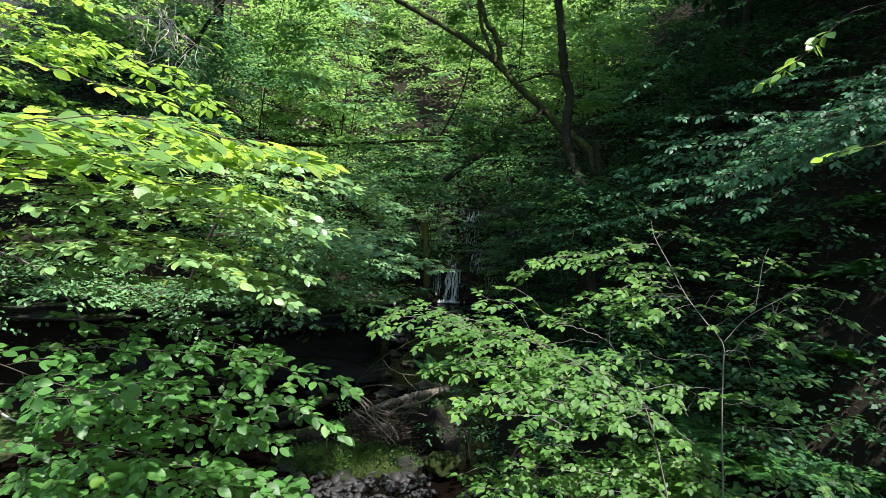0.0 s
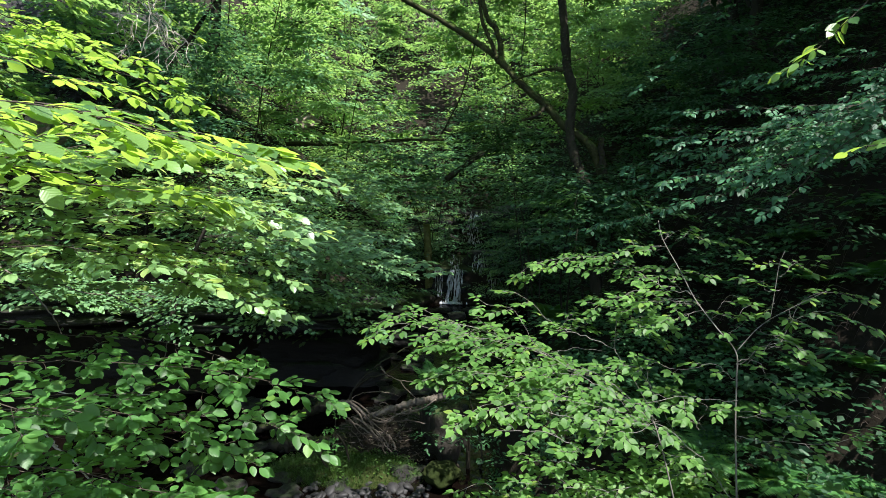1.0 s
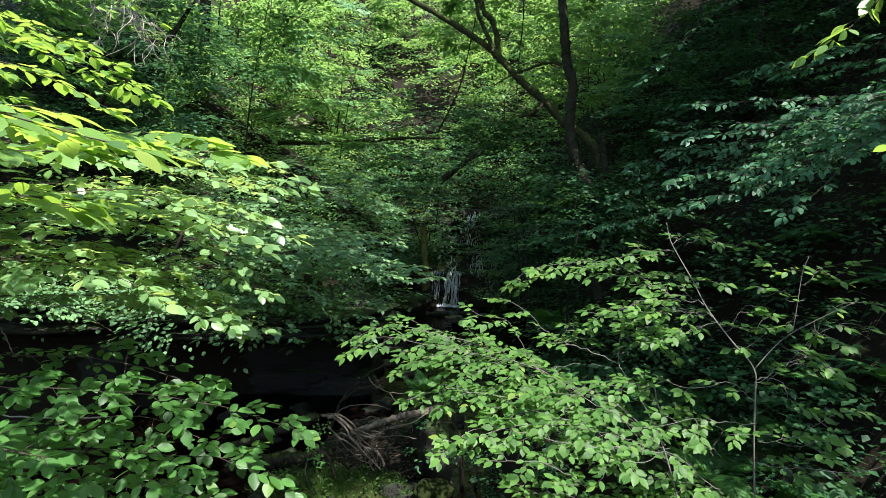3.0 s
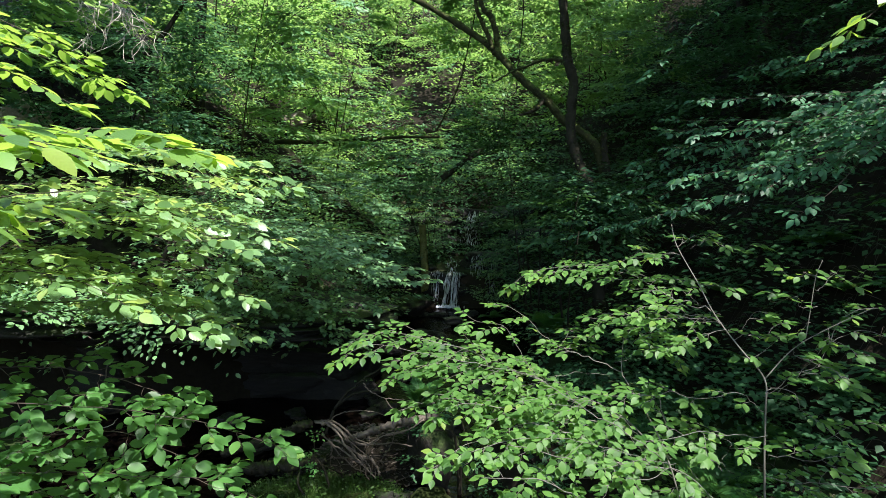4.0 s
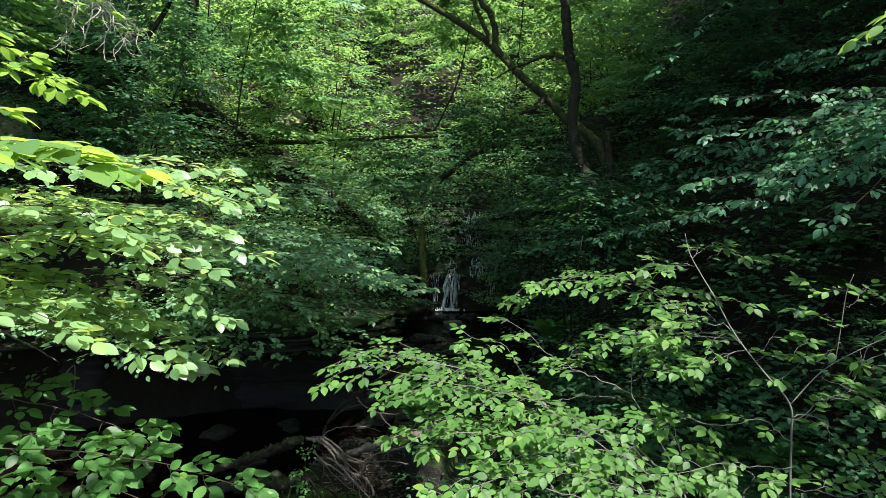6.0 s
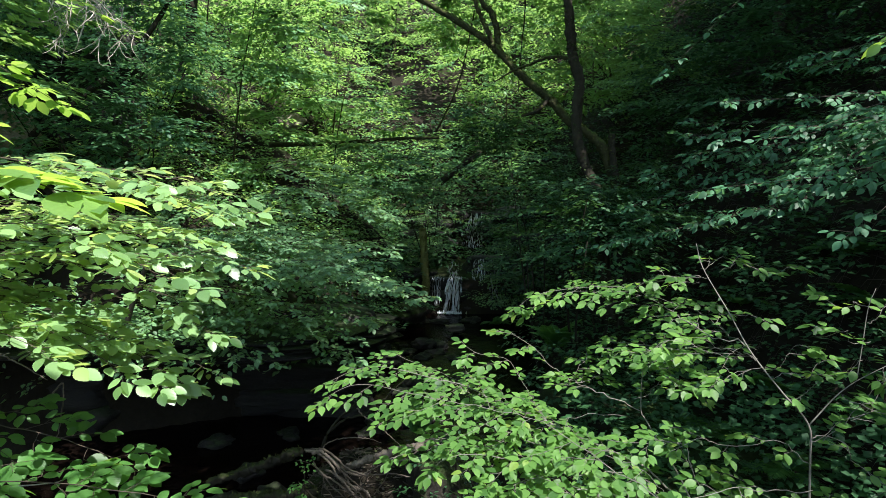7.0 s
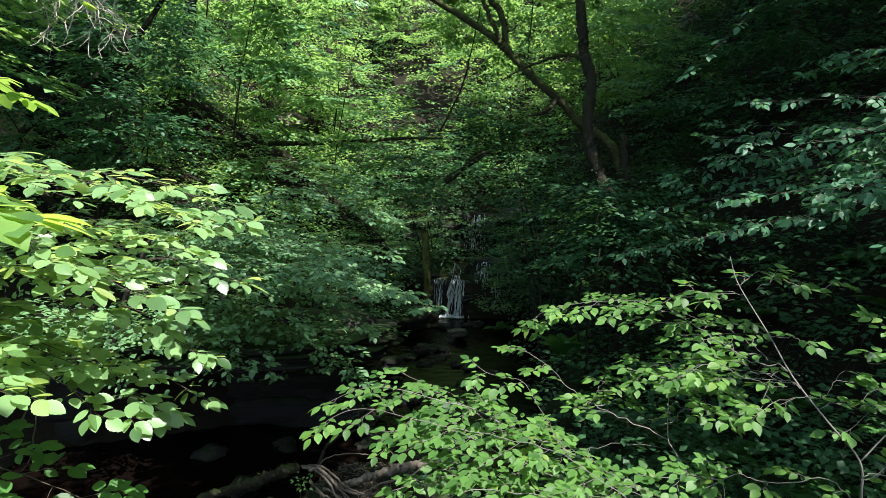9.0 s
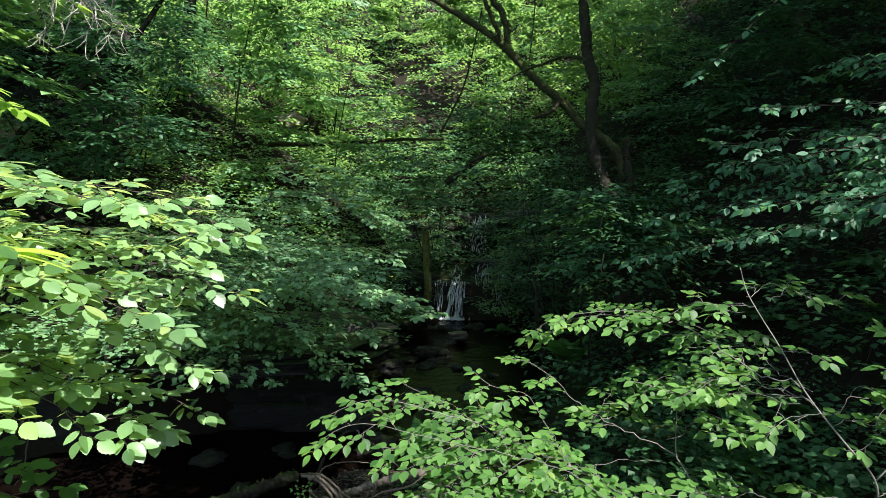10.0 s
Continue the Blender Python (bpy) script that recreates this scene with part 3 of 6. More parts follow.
shrub("low_shrub", "low shrub at the stream edge, broad leaves coloured darker for shade", "shrub", (-3.0, 2.8, -1.089),
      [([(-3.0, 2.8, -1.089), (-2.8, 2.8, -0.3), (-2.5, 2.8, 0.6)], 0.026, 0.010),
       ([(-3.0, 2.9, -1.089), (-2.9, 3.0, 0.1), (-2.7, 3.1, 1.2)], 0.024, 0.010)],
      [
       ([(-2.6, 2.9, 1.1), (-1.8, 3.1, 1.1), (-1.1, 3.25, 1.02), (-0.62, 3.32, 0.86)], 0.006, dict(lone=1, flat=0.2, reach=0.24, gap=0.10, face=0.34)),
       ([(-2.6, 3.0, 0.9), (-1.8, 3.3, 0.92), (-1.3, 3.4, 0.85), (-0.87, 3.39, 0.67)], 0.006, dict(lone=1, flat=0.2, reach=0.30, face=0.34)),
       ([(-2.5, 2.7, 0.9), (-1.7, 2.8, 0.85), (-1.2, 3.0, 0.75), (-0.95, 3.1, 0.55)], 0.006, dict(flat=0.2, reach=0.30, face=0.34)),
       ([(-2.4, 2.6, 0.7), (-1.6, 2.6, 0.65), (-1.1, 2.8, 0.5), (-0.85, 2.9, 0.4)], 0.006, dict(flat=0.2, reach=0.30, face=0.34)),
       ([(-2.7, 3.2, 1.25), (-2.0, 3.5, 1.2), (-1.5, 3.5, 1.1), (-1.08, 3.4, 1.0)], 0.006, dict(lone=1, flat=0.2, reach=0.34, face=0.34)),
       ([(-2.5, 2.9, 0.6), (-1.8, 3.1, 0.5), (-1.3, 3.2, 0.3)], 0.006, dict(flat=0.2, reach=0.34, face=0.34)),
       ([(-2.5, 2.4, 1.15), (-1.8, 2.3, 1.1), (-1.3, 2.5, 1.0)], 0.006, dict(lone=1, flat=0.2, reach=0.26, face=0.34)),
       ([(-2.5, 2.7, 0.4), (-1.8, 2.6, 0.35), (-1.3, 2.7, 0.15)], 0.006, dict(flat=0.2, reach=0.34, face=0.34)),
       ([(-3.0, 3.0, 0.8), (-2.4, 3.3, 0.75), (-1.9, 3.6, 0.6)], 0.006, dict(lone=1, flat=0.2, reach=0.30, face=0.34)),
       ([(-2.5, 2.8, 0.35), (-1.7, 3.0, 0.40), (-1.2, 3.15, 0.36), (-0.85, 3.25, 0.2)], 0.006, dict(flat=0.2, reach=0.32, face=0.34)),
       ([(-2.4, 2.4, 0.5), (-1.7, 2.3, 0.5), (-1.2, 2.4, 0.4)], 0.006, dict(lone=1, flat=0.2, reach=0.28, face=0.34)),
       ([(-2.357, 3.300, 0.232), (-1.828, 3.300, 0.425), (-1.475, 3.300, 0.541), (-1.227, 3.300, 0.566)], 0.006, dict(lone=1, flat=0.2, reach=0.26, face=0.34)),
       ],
      LEAF_SHADED_HAZEL, 111, leaf=0.078, singles=200, copies=1, near=(-0.7, 2.9), blade=ROUND)

shrub("elm_sapling", "slender elm sapling with pale green pointed leaves over the stream", "sapling", (2.07, 3.93, -1.093),
      [([(2.07, 3.93, -1.093), (2.06, 3.93, -0.2), *[(2.034, 3.930, 0.566), (2.036, 3.930, 0.924), (2.028, 3.930, 1.113), (1.903, 3.950, 1.277), (1.798, 4.050, 1.462), (1.729, 4.150, 1.662), (1.655, 4.300, 1.896), (1.657, 4.400, 2.042)]], 0.0072, 0.0020),
       ([(2.028, 3.930, 1.113), (2.170, 3.900, 1.296), (2.331, 3.880, 1.409), (2.556, 3.800, 1.558)], 0.0036, 0.0016),
       ([(2.236, 3.890, 1.354), (2.258, 3.880, 1.540), (2.285, 3.880, 1.720), (2.322, 3.880, 1.817)], 0.0026, 0.0014),
       ([(1.75, 3.8, -1.095), (1.70, 3.85, -0.4), *[(1.473, 3.900, 0.611), (1.371, 4.350, 0.963), (1.339, 4.400, 1.041), (1.378, 4.500, 1.247), (1.432, 4.600, 1.335)]], 0.0062, 0.0018)],
      [
       ([(1.766, 4.050, 1.492), (1.671, 4.200, 1.531), (1.540, 4.500, 1.642), (1.249, 4.800, 1.721), (0.839, 5.000, 1.685), (0.599, 5.100, 1.525)], 0.006, dict(reach=0.30, gap=0.11)),
       ([(1.805, 4.000, 1.421), (1.705, 4.200, 1.426), (1.441, 4.400, 1.359), (1.133, 4.600, 1.381)], 0.005, dict(reach=0.34, gap=0.13)),
       ([(1.836, 4.000, 1.375), (1.633, 4.100, 1.290), (1.413, 4.200, 1.216)], 0.004, dict(reach=0.24, gap=0.14)),
       ([(1.707, 4.100, 1.647), (1.945, 4.100, 1.632)], 0.003, dict(reach=0.10, gap=0.1, bare=0.3)),
       ([(1.868, 4.000, 1.330), (2.049, 4.000, 1.398), (2.201, 4.000, 1.434)], 0.003, dict(reach=0.12, gap=0.13, bare=0.3)),
       ([(1.690, 4.300, 1.845), (1.537, 4.500, 1.844), (1.377, 4.700, 1.784)], 0.004, dict(reach=0.26, gap=0.12)),
       ([(1.655, 4.300, 1.896), (1.886, 4.400, 1.941), (2.146, 4.500, 1.898)], 0.003, dict(reach=0.16, gap=0.14)),
       ([(1.339, 4.400, 1.041), (1.118, 4.500, 1.073), (0.989, 4.600, 1.150), (0.811, 4.700, 1.262), (0.643, 4.800, 1.363), (0.505, 4.900, 1.438)], 0.006, dict(reach=0.24, gap=0.13, bare=0.3)),
       ([(0.989, 4.600, 1.150), (1.220, 4.800, 1.204), (1.306, 5.000, 1.282)], 0.003, dict(reach=0.2, gap=0.12)),
       ([(1.473, 3.900, 0.611), (1.213, 4.050, 0.823), (0.954, 4.200, 0.965), (0.660, 4.300, 1.102), (0.419, 4.400, 1.145), (0.090, 4.450, 1.197), (-0.327, 4.500, 1.248), (-0.617, 4.500, 1.134)], 0.011, dict(reach=0.36, gap=0.10, bare=0.3)),
       ([(0.954, 4.200, 0.965), (0.689, 4.200, 0.888), (0.456, 4.300, 0.956), (0.101, 4.350, 1.053), (-0.218, 4.350, 0.953)], 0.006, dict(reach=0.26, gap=0.10)),
       ([(1.213, 4.050, 0.823), (0.889, 4.000, 0.793), (0.574, 4.000, 0.858), (0.257, 4.000, 0.876), (0.072, 3.950, 0.804)], 0.006, dict(reach=0.32, gap=0.10)),
       ([(1.341, 3.700, 0.656), (0.978, 3.700, 0.723), (0.645, 3.750, 0.718), (0.328, 3.750, 0.674), (0.071, 3.700, 0.619)], 0.006, dict(reach=0.26, gap=0.10, bare=0.2)),
       ([(1.666, 4.000, 0.458), (1.445, 4.000, 0.879), (1.306, 4.050, 0.921), (1.064, 4.100, 0.962)], 0.005, dict(reach=0.24, gap=0.12, bare=0.3)),
       ([(1.326, 3.900, 0.515), (0.992, 3.900, 0.769), (0.749, 3.900, 0.833), (0.475, 3.850, 0.778)], 0.005, dict(reach=0.3, gap=0.11, bare=0.25)),
       ([(2.036, 3.930, 0.924), (1.787, 3.950, 0.969), (1.566, 4.000, 1.008), (1.352, 4.000, 0.937)], 0.004, dict(lone=1, reach=0.22, gap=0.14)),
       ([(2.038, 3.930, 0.775), (1.766, 3.900, 0.788), (1.538, 3.850, 0.824), (1.289, 3.800, 0.772)], 0.004, dict(lone=1, reach=0.22, gap=0.14)),
       ([(2.035, 3.930, 1.044), (2.144, 3.900, 0.997), (2.315, 3.850, 0.843), (2.476, 3.800, 0.725)], 0.005, dict(lone=1, reach=0.12, gap=0.16, bare=0.3)),
       ([(2.032, 3.930, 0.999), (2.201, 3.900, 1.148), (2.404, 3.900, 1.215)], 0.004, dict(lone=1, reach=0.16, gap=0.16, bare=0.3)),
       ([(2.331, 3.880, 1.409), (2.411, 3.850, 1.313), (2.557, 3.800, 1.285)], 0.003, dict(lone=1, reach=0.15, gap=0.15)),
       ([(2.170, 3.900, 1.296), (2.312, 3.850, 1.164), (2.503, 3.800, 1.068)], 0.004, dict(lone=1, reach=0.14, gap=0.16, bare=0.25)),
       ([(2.272, 3.880, 1.541), (2.127, 3.880, 1.560), (2.021, 3.900, 1.621)], 0.003, dict(lone=1, reach=0.12, gap=0.15, bare=0.3)),
       ([(2.286, 3.880, 1.660), (2.445, 3.880, 1.725), (2.594, 3.850, 1.789)], 0.003, dict(lone=1, reach=0.14, gap=0.14)),
       ([(2.291, 3.880, 1.720), (2.197, 3.950, 1.746), (2.106, 4.000, 1.773)], 0.003, dict(lone=1, reach=0.10, gap=0.12, bare=0.4)),
       ([(2.273, 3.880, 1.452), (2.142, 3.950, 1.286), (1.930, 4.000, 1.223)], 0.003, dict(lone=1, reach=0.12, gap=0.15)),
       ([(0.760, 4.250, 1.013), (0.541, 4.600, 1.002), (0.229, 4.900, 1.051), (-0.116, 5.000, 1.148)], 0.004, dict(reach=0.24, gap=0.12)),
       ([(1.334, 4.500, 1.089), (1.655, 4.700, 1.139), (1.925, 4.800, 0.975)], 0.004, dict(reach=0.2, gap=0.14)),
       ([(2.022, 3.900, 0.666), (2.193, 3.750, 0.746), (2.365, 3.650, 0.738)], 0.004, dict(lone=1, reach=0.16, gap=0.14, bare=0.25)),
       ([(1.678, 3.600, 0.473), (1.391, 3.550, 0.680), (1.088, 3.500, 0.686)], 0.005, dict(reach=0.24, gap=0.12)),
       ([(0.936, 3.500, 0.511), (0.593, 3.500, 0.663), (0.356, 3.500, 0.665)], 0.005, dict(reach=0.24, gap=0.12)),
       ([(1.523, 4.200, 0.527), (1.178, 4.400, 0.504), (0.803, 4.500, 0.559)], 0.005, dict(reach=0.3, gap=0.12)),
       ([(1.769, 3.900, 0.565), (1.662, 4.000, 0.703), (1.484, 4.100, 0.723)], 0.004, dict(reach=0.25, gap=0.13)),
       ([(1.646, 4.000, -0.295), (1.237, 4.000, 0.089), (0.821, 3.950, 0.171), (0.454, 3.900, 0.194)], 0.005, dict(reach=0.28, gap=0.11)),
       ([(1.881, 3.900, -0.234), (1.391, 3.850, 0.116), (0.914, 3.800, 0.097), (0.597, 3.750, 0.141)], 0.005, dict(reach=0.26, gap=0.11)),
       ([(2.252, 4.100, -0.072), (1.837, 4.200, 0.288), (1.445, 4.300, 0.282)], 0.005, dict(reach=0.28, gap=0.12)),
       ([(2.075, 3.900, -0.225), (2.579, 3.850, 0.166), (2.959, 3.800, 0.146)], 0.004, dict(reach=0.2, gap=0.14)),
       ([(0.921, 4.000, -0.287), (0.468, 4.050, 0.077), (0.095, 4.000, 0.061)], 0.004, dict(reach=0.22, gap=0.12)),
       ([(1.501, 4.300, -0.450), (1.216, 4.400, -0.159), (0.871, 4.500, 0.035)], 0.004, dict(reach=0.28, gap=0.12)),
       ([(2.112, 4.000, 0.688), (2.441, 3.950, 0.793), (2.721, 3.900, 0.854)], 0.004, dict(reach=0.14, gap=0.14, lone=1)),
       ([(2.084, 3.950, 1.020), (2.476, 3.950, 1.314), (2.757, 3.900, 1.367), (2.972, 3.850, 1.262)], 0.004, dict(reach=0.16, gap=0.13, lone=1)),
       ([(2.241, 3.950, 1.145), (2.623, 4.000, 1.516), (2.946, 3.950, 1.489)], 0.004, dict(reach=0.14, gap=0.13, lone=1)),
       ([(2.075, 4.000, 0.526), (2.453, 3.900, 0.531), (2.842, 3.850, 0.600)], 0.004, dict(reach=0.16, gap=0.13, lone=1)),
       ],
      LEAF_ELM, 12, broad=1.0, leaf=0.065, singles=300, copies=1, face=0.36, near=(0.8, 3.5), twig_mat=BARK_PALE)

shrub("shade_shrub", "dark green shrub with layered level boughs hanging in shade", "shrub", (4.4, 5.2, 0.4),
      [([(4.4, 5.2, 0.4), (4.6, 5.1, 1.6), (4.9, 5.0, 2.8), (5.1, 4.9, 3.9)], 0.05, 0.02)],
      [([(4.2, 4.4, 3.3), (2.95, 4.6, 2.55), (2.10, 5.2, 2.24), (1.32, 5.95, 2.02)], 0.007, dict(lone=1, reach=0.24, flat=0.26, droop=0.55, gap=0.11, face=0.42, twist=0.2, tilt=-0.10)),
       ([(4.347, 4.432, 3.101), (3.3, 4.8, 3.08), (2.10, 5.15, 3.10)], 0.007, dict(reach=0.42, flat=0.26, droop=0.55, gap=0.11, face=0.42, twist=0.2, tilt=-0.10)),
       ([(3.9, 4.15, 3.2), (2.8, 4.05, 2.55), (2.20, 3.95, 2.06)], 0.007, dict(lone=1, reach=0.30, flat=0.26, droop=0.55, gap=0.11, face=0.42, twist=0.2, tilt=-0.10)),
       ([(4.538, 4.636, 3.495), (3.636, 5.013, 3.477), (2.735, 5.591, 3.437)], 0.007, dict(reach=0.50, flat=0.26, droop=0.55, gap=0.11, face=0.42, twist=0.2, tilt=-0.10)),
       ([(4.3, 4.5, 3.4), (2.9, 5.0, 2.86), (1.75, 5.7, 2.66)], 0.007, dict(reach=0.34, flat=0.26, droop=0.55, gap=0.11, face=0.42, twist=0.2, tilt=-0.10)),
       ([(4.0, 4.2, 3.3), (3.0, 4.3, 2.80), (2.176, 4.481, 2.33)], 0.007, dict(reach=0.46, flat=0.26, droop=0.55, gap=0.11, face=0.42, twist=0.2, tilt=-0.10)),
       ([(4.5, 4.7, 3.4), (2.7, 5.15, 2.62), (1.62, 5.66, 2.24)], 0.007, dict(lone=1, reach=0.32, flat=0.26, droop=0.55, gap=0.11, face=0.42, twist=0.2, tilt=-0.10)),
       ([(4.252, 4.331, 2.893), (3.0, 4.996, 2.92), (1.98, 5.4, 2.90)], 0.007, dict(reach=0.50, flat=0.26, droop=0.55, gap=0.11, face=0.42, twist=0.2, tilt=-0.10)),
       ([(3.9, 4.1, 3.3), (3.0, 4.2, 2.75), (2.5, 4.2, 2.36)], 0.007, dict(reach=0.42, flat=0.26, droop=0.55, gap=0.11, face=0.42, twist=0.2, tilt=-0.10)),
       ([(4.249, 4.330, 3.204), (3.562, 4.513, 3.123), (3.004, 4.800, 2.858)], 0.007, dict(reach=0.46, flat=0.26, droop=0.55, gap=0.11, face=0.42, twist=0.2, tilt=-0.10)),
       ([(4.1, 4.3, 3.2), (2.75, 4.65, 2.48), (1.95, 5.2, 2.20)], 0.007, dict(lone=1, reach=0.32, flat=0.26, droop=0.55, gap=0.11, face=0.42, twist=0.2, tilt=-0.10)),
       ([(4.0, 4.2, 3.2), (2.9, 4.25, 2.66), (2.2, 4.3, 2.44), (1.72, 4.5, 2.36)], 0.007, dict(lone=1, reach=0.30, flat=0.26, droop=0.55, gap=0.11, face=0.42, twist=0.2)),
       ([(4.1, 4.25, 3.4), (3.0, 4.2, 2.92), (2.4, 4.2, 2.74), (1.95, 4.3, 2.64)], 0.007, dict(lone=1, reach=0.32, flat=0.26, droop=0.55, gap=0.11, face=0.42, twist=0.2)),
       ([(4.2, 4.6, 3.3), (2.9, 5.0, 2.72), (2.1, 5.4, 2.50), (1.60, 5.7, 2.34)], 0.007, dict(lone=1, reach=0.34, flat=0.26, droop=0.55, gap=0.11, face=0.42, twist=0.2)),
       ([(4.6, 5.3, 4.9), (3.2, 5.15, 4.45), (2.45, 5.1, 3.95), (1.70, 5.15, 3.28)], 0.007, dict(reach=0.13, gap=0.13, bare=0.35, flat=0.2, droop=0.38, lone=1)),
       ([(4.4, 4.6, 4.2), (3.6, 4.8, 3.95), (2.95, 5.0, 3.7)], 0.007, dict(reach=0.25, gap=0.16, flat=0.2, droop=0.38, lone=1)),
       ],
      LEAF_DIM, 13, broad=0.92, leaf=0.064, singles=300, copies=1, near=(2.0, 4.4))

shrub("overhanging_twig", "thin hanging twig with a few sunlit yellow-green leaves", "branch", (3.6, 3.2, 3.6),
      [], [([(3.6, 3.2, 3.7), (2.764, 3.292, 3.341), (2.426, 3.384, 3.191), (2.036, 3.475, 2.892)], 0.006, dict(reach=0.07, gap=0.055, bare=0.72, leaf=0.082, knot=(1, 3), flat=0.5, droop=0.8)),
           ([(3.6, 3.2, 3.7), (2.422, 2.686, 2.470), (2.068, 2.928, 2.301)], 0.005, dict(reach=0.10, gap=0.13, bare=0.72, leaf=0.08, knot=(1, 3), flat=0.3))],
      LEAF_SUNLIT, 14, near=(2, 3))

shrub("bank_shrub", "mid-green hazel shrub leaning low over the stream from the bank", "shrub", (-3.6, 7.2, 0.9),
      [([(-3.6, 7.2, 0.8), (-3.3, 7.0, 1.5), (-2.9, 6.8, 2.2)], 0.035, 0.018)],
      [([(-3.1, 6.9, 1.9), (-1.601, 7.174, 1.875), (-0.240, 6.300, 1.629)], 0.008, dict(reach=0.5)),
       ([(-3.1, 6.9, 1.9), (-2.086, 7.826, 2.010), (-0.533, 7.600, 1.852)], 0.008, dict(reach=0.6)),
       ([(-3.1, 6.9, 1.7), (-1.876, 7.036, 1.445), (-0.793, 7.064, 0.957)], 0.008, dict(reach=0.5)),
       ([(-3.2, 6.8, 1.6), (-2.266, 7.705, 1.200), (-0.832, 7.233, 0.724)], 0.007, dict(reach=0.45)),
       ([(-3.2, 6.8, 1.6), (-2.464, 7.429, 1.418), (-1.297, 7.213, 1.006)], 0.007, dict(reach=0.5)),
       ([(-3.2, 6.8, 1.9), (-2.338, 7.699, 1.768), (-1.105, 7.351, 1.454)], 0.007, dict(reach=0.55)),
       ([(-3.2, 6.8, 1.7), (-2.804, 7.150, 1.444), (-1.614, 6.802, 0.759)], 0.007, dict(reach=0.45)),
       ([(-3.2, 6.8, 2.1), (-2.597, 7.686, 2.206), (-1.627, 7.460, 1.976)], 0.007, dict(reach=0.55)),
       ],
      LEAF_BANK, 15, leaf=0.082, singles=300, copies=1, near=(-0.5, 5.2), blade=PLAIN)

shrub("far_bank_shrub", "green shrub on the bank beside the waterfall", "shrub", (-3.4, 10.2, 1.4),
      [([(-3.4, 10.2, 1.3), (-3.1, 9.8, 2.1), (-2.6, 9.4, 2.9)], 0.04, 0.02)],
      [([(-3.0, 9.5, 2.5), (-2.178, 8.674, 2.236), (-0.616, 9.113, 2.085)], 0.010, dict(reach=0.9, gap=0.14)),
       ([(-3.0, 9.5, 2.8), (-1.907, 9.078, 2.832), (-0.849, 9.506, 2.493)], 0.010, dict(reach=0.9, gap=0.14)),
       ([(-3.0, 9.5, 2.2), (-1.766, 8.486, 1.696), (-0.548, 8.917, 1.428)], 0.010, dict(reach=0.8, gap=0.14)),
       ([(-3.2, 9.4, 2.9), (-3.720, 8.834, 2.603), (-2.424, 8.267, 2.384)], 0.010, dict(reach=0.9, gap=0.14)),
       ([(-3.0, 9.5, 3.2), (-2.395, 9.465, 3.370), (-1.283, 10.093, 3.167)], 0.010, dict(reach=0.9, gap=0.14)),
       ([(-3.2, 9.4, 2.4), (-3.546, 8.440, 2.033), (-2.190, 8.074, 1.863)], 0.010, dict(reach=0.9, gap=0.14)),
       ],
      LEAF_BANK, 16, leaf=0.085, singles=150, copies=1, near=(-0.7, 8.8), blade=PLAIN)

# bough overhead and out of view, added to shade the low leaves
shrub("added_shade_bough", "unseen leafy bough added high over the clearing to shade low leaves", "branch", (4.6, 0.8, 5.6),
      [], [([(4.6, 0.8, 5.6), (2.4, 0.9, 4.9), (0.5, 0.80, 4.5), (-1.7, 0.60, 4.0)], 0.02, dict(reach=0.26, bare=0.66, gap=0.085)),
           ([(4.6, 0.8, 5.6), (2.3, 1.3, 5.0), (0.4, 1.50, 4.6), (-1.3, 1.50, 4.25)], 0.02, dict(reach=0.30, bare=0.64, gap=0.085))],
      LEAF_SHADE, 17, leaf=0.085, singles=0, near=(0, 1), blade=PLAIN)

# second unseen bough, added to shade the right side of the sapling
shrub("added_shade_bough", "unseen leafy bough added high on the bank to shade the sapling", "branch", (7.4, 0.6, 6.8),
      [], [([(7.4, 0.6, 6.8), (5.4, 1.2, 6.6), (4.3, 1.5, 6.3), (3.2, 1.7, 6.0)], 0.02, dict(reach=0.40, bare=0.35, gap=0.13))],
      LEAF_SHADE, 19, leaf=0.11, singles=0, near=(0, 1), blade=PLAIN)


# ---- trees ----


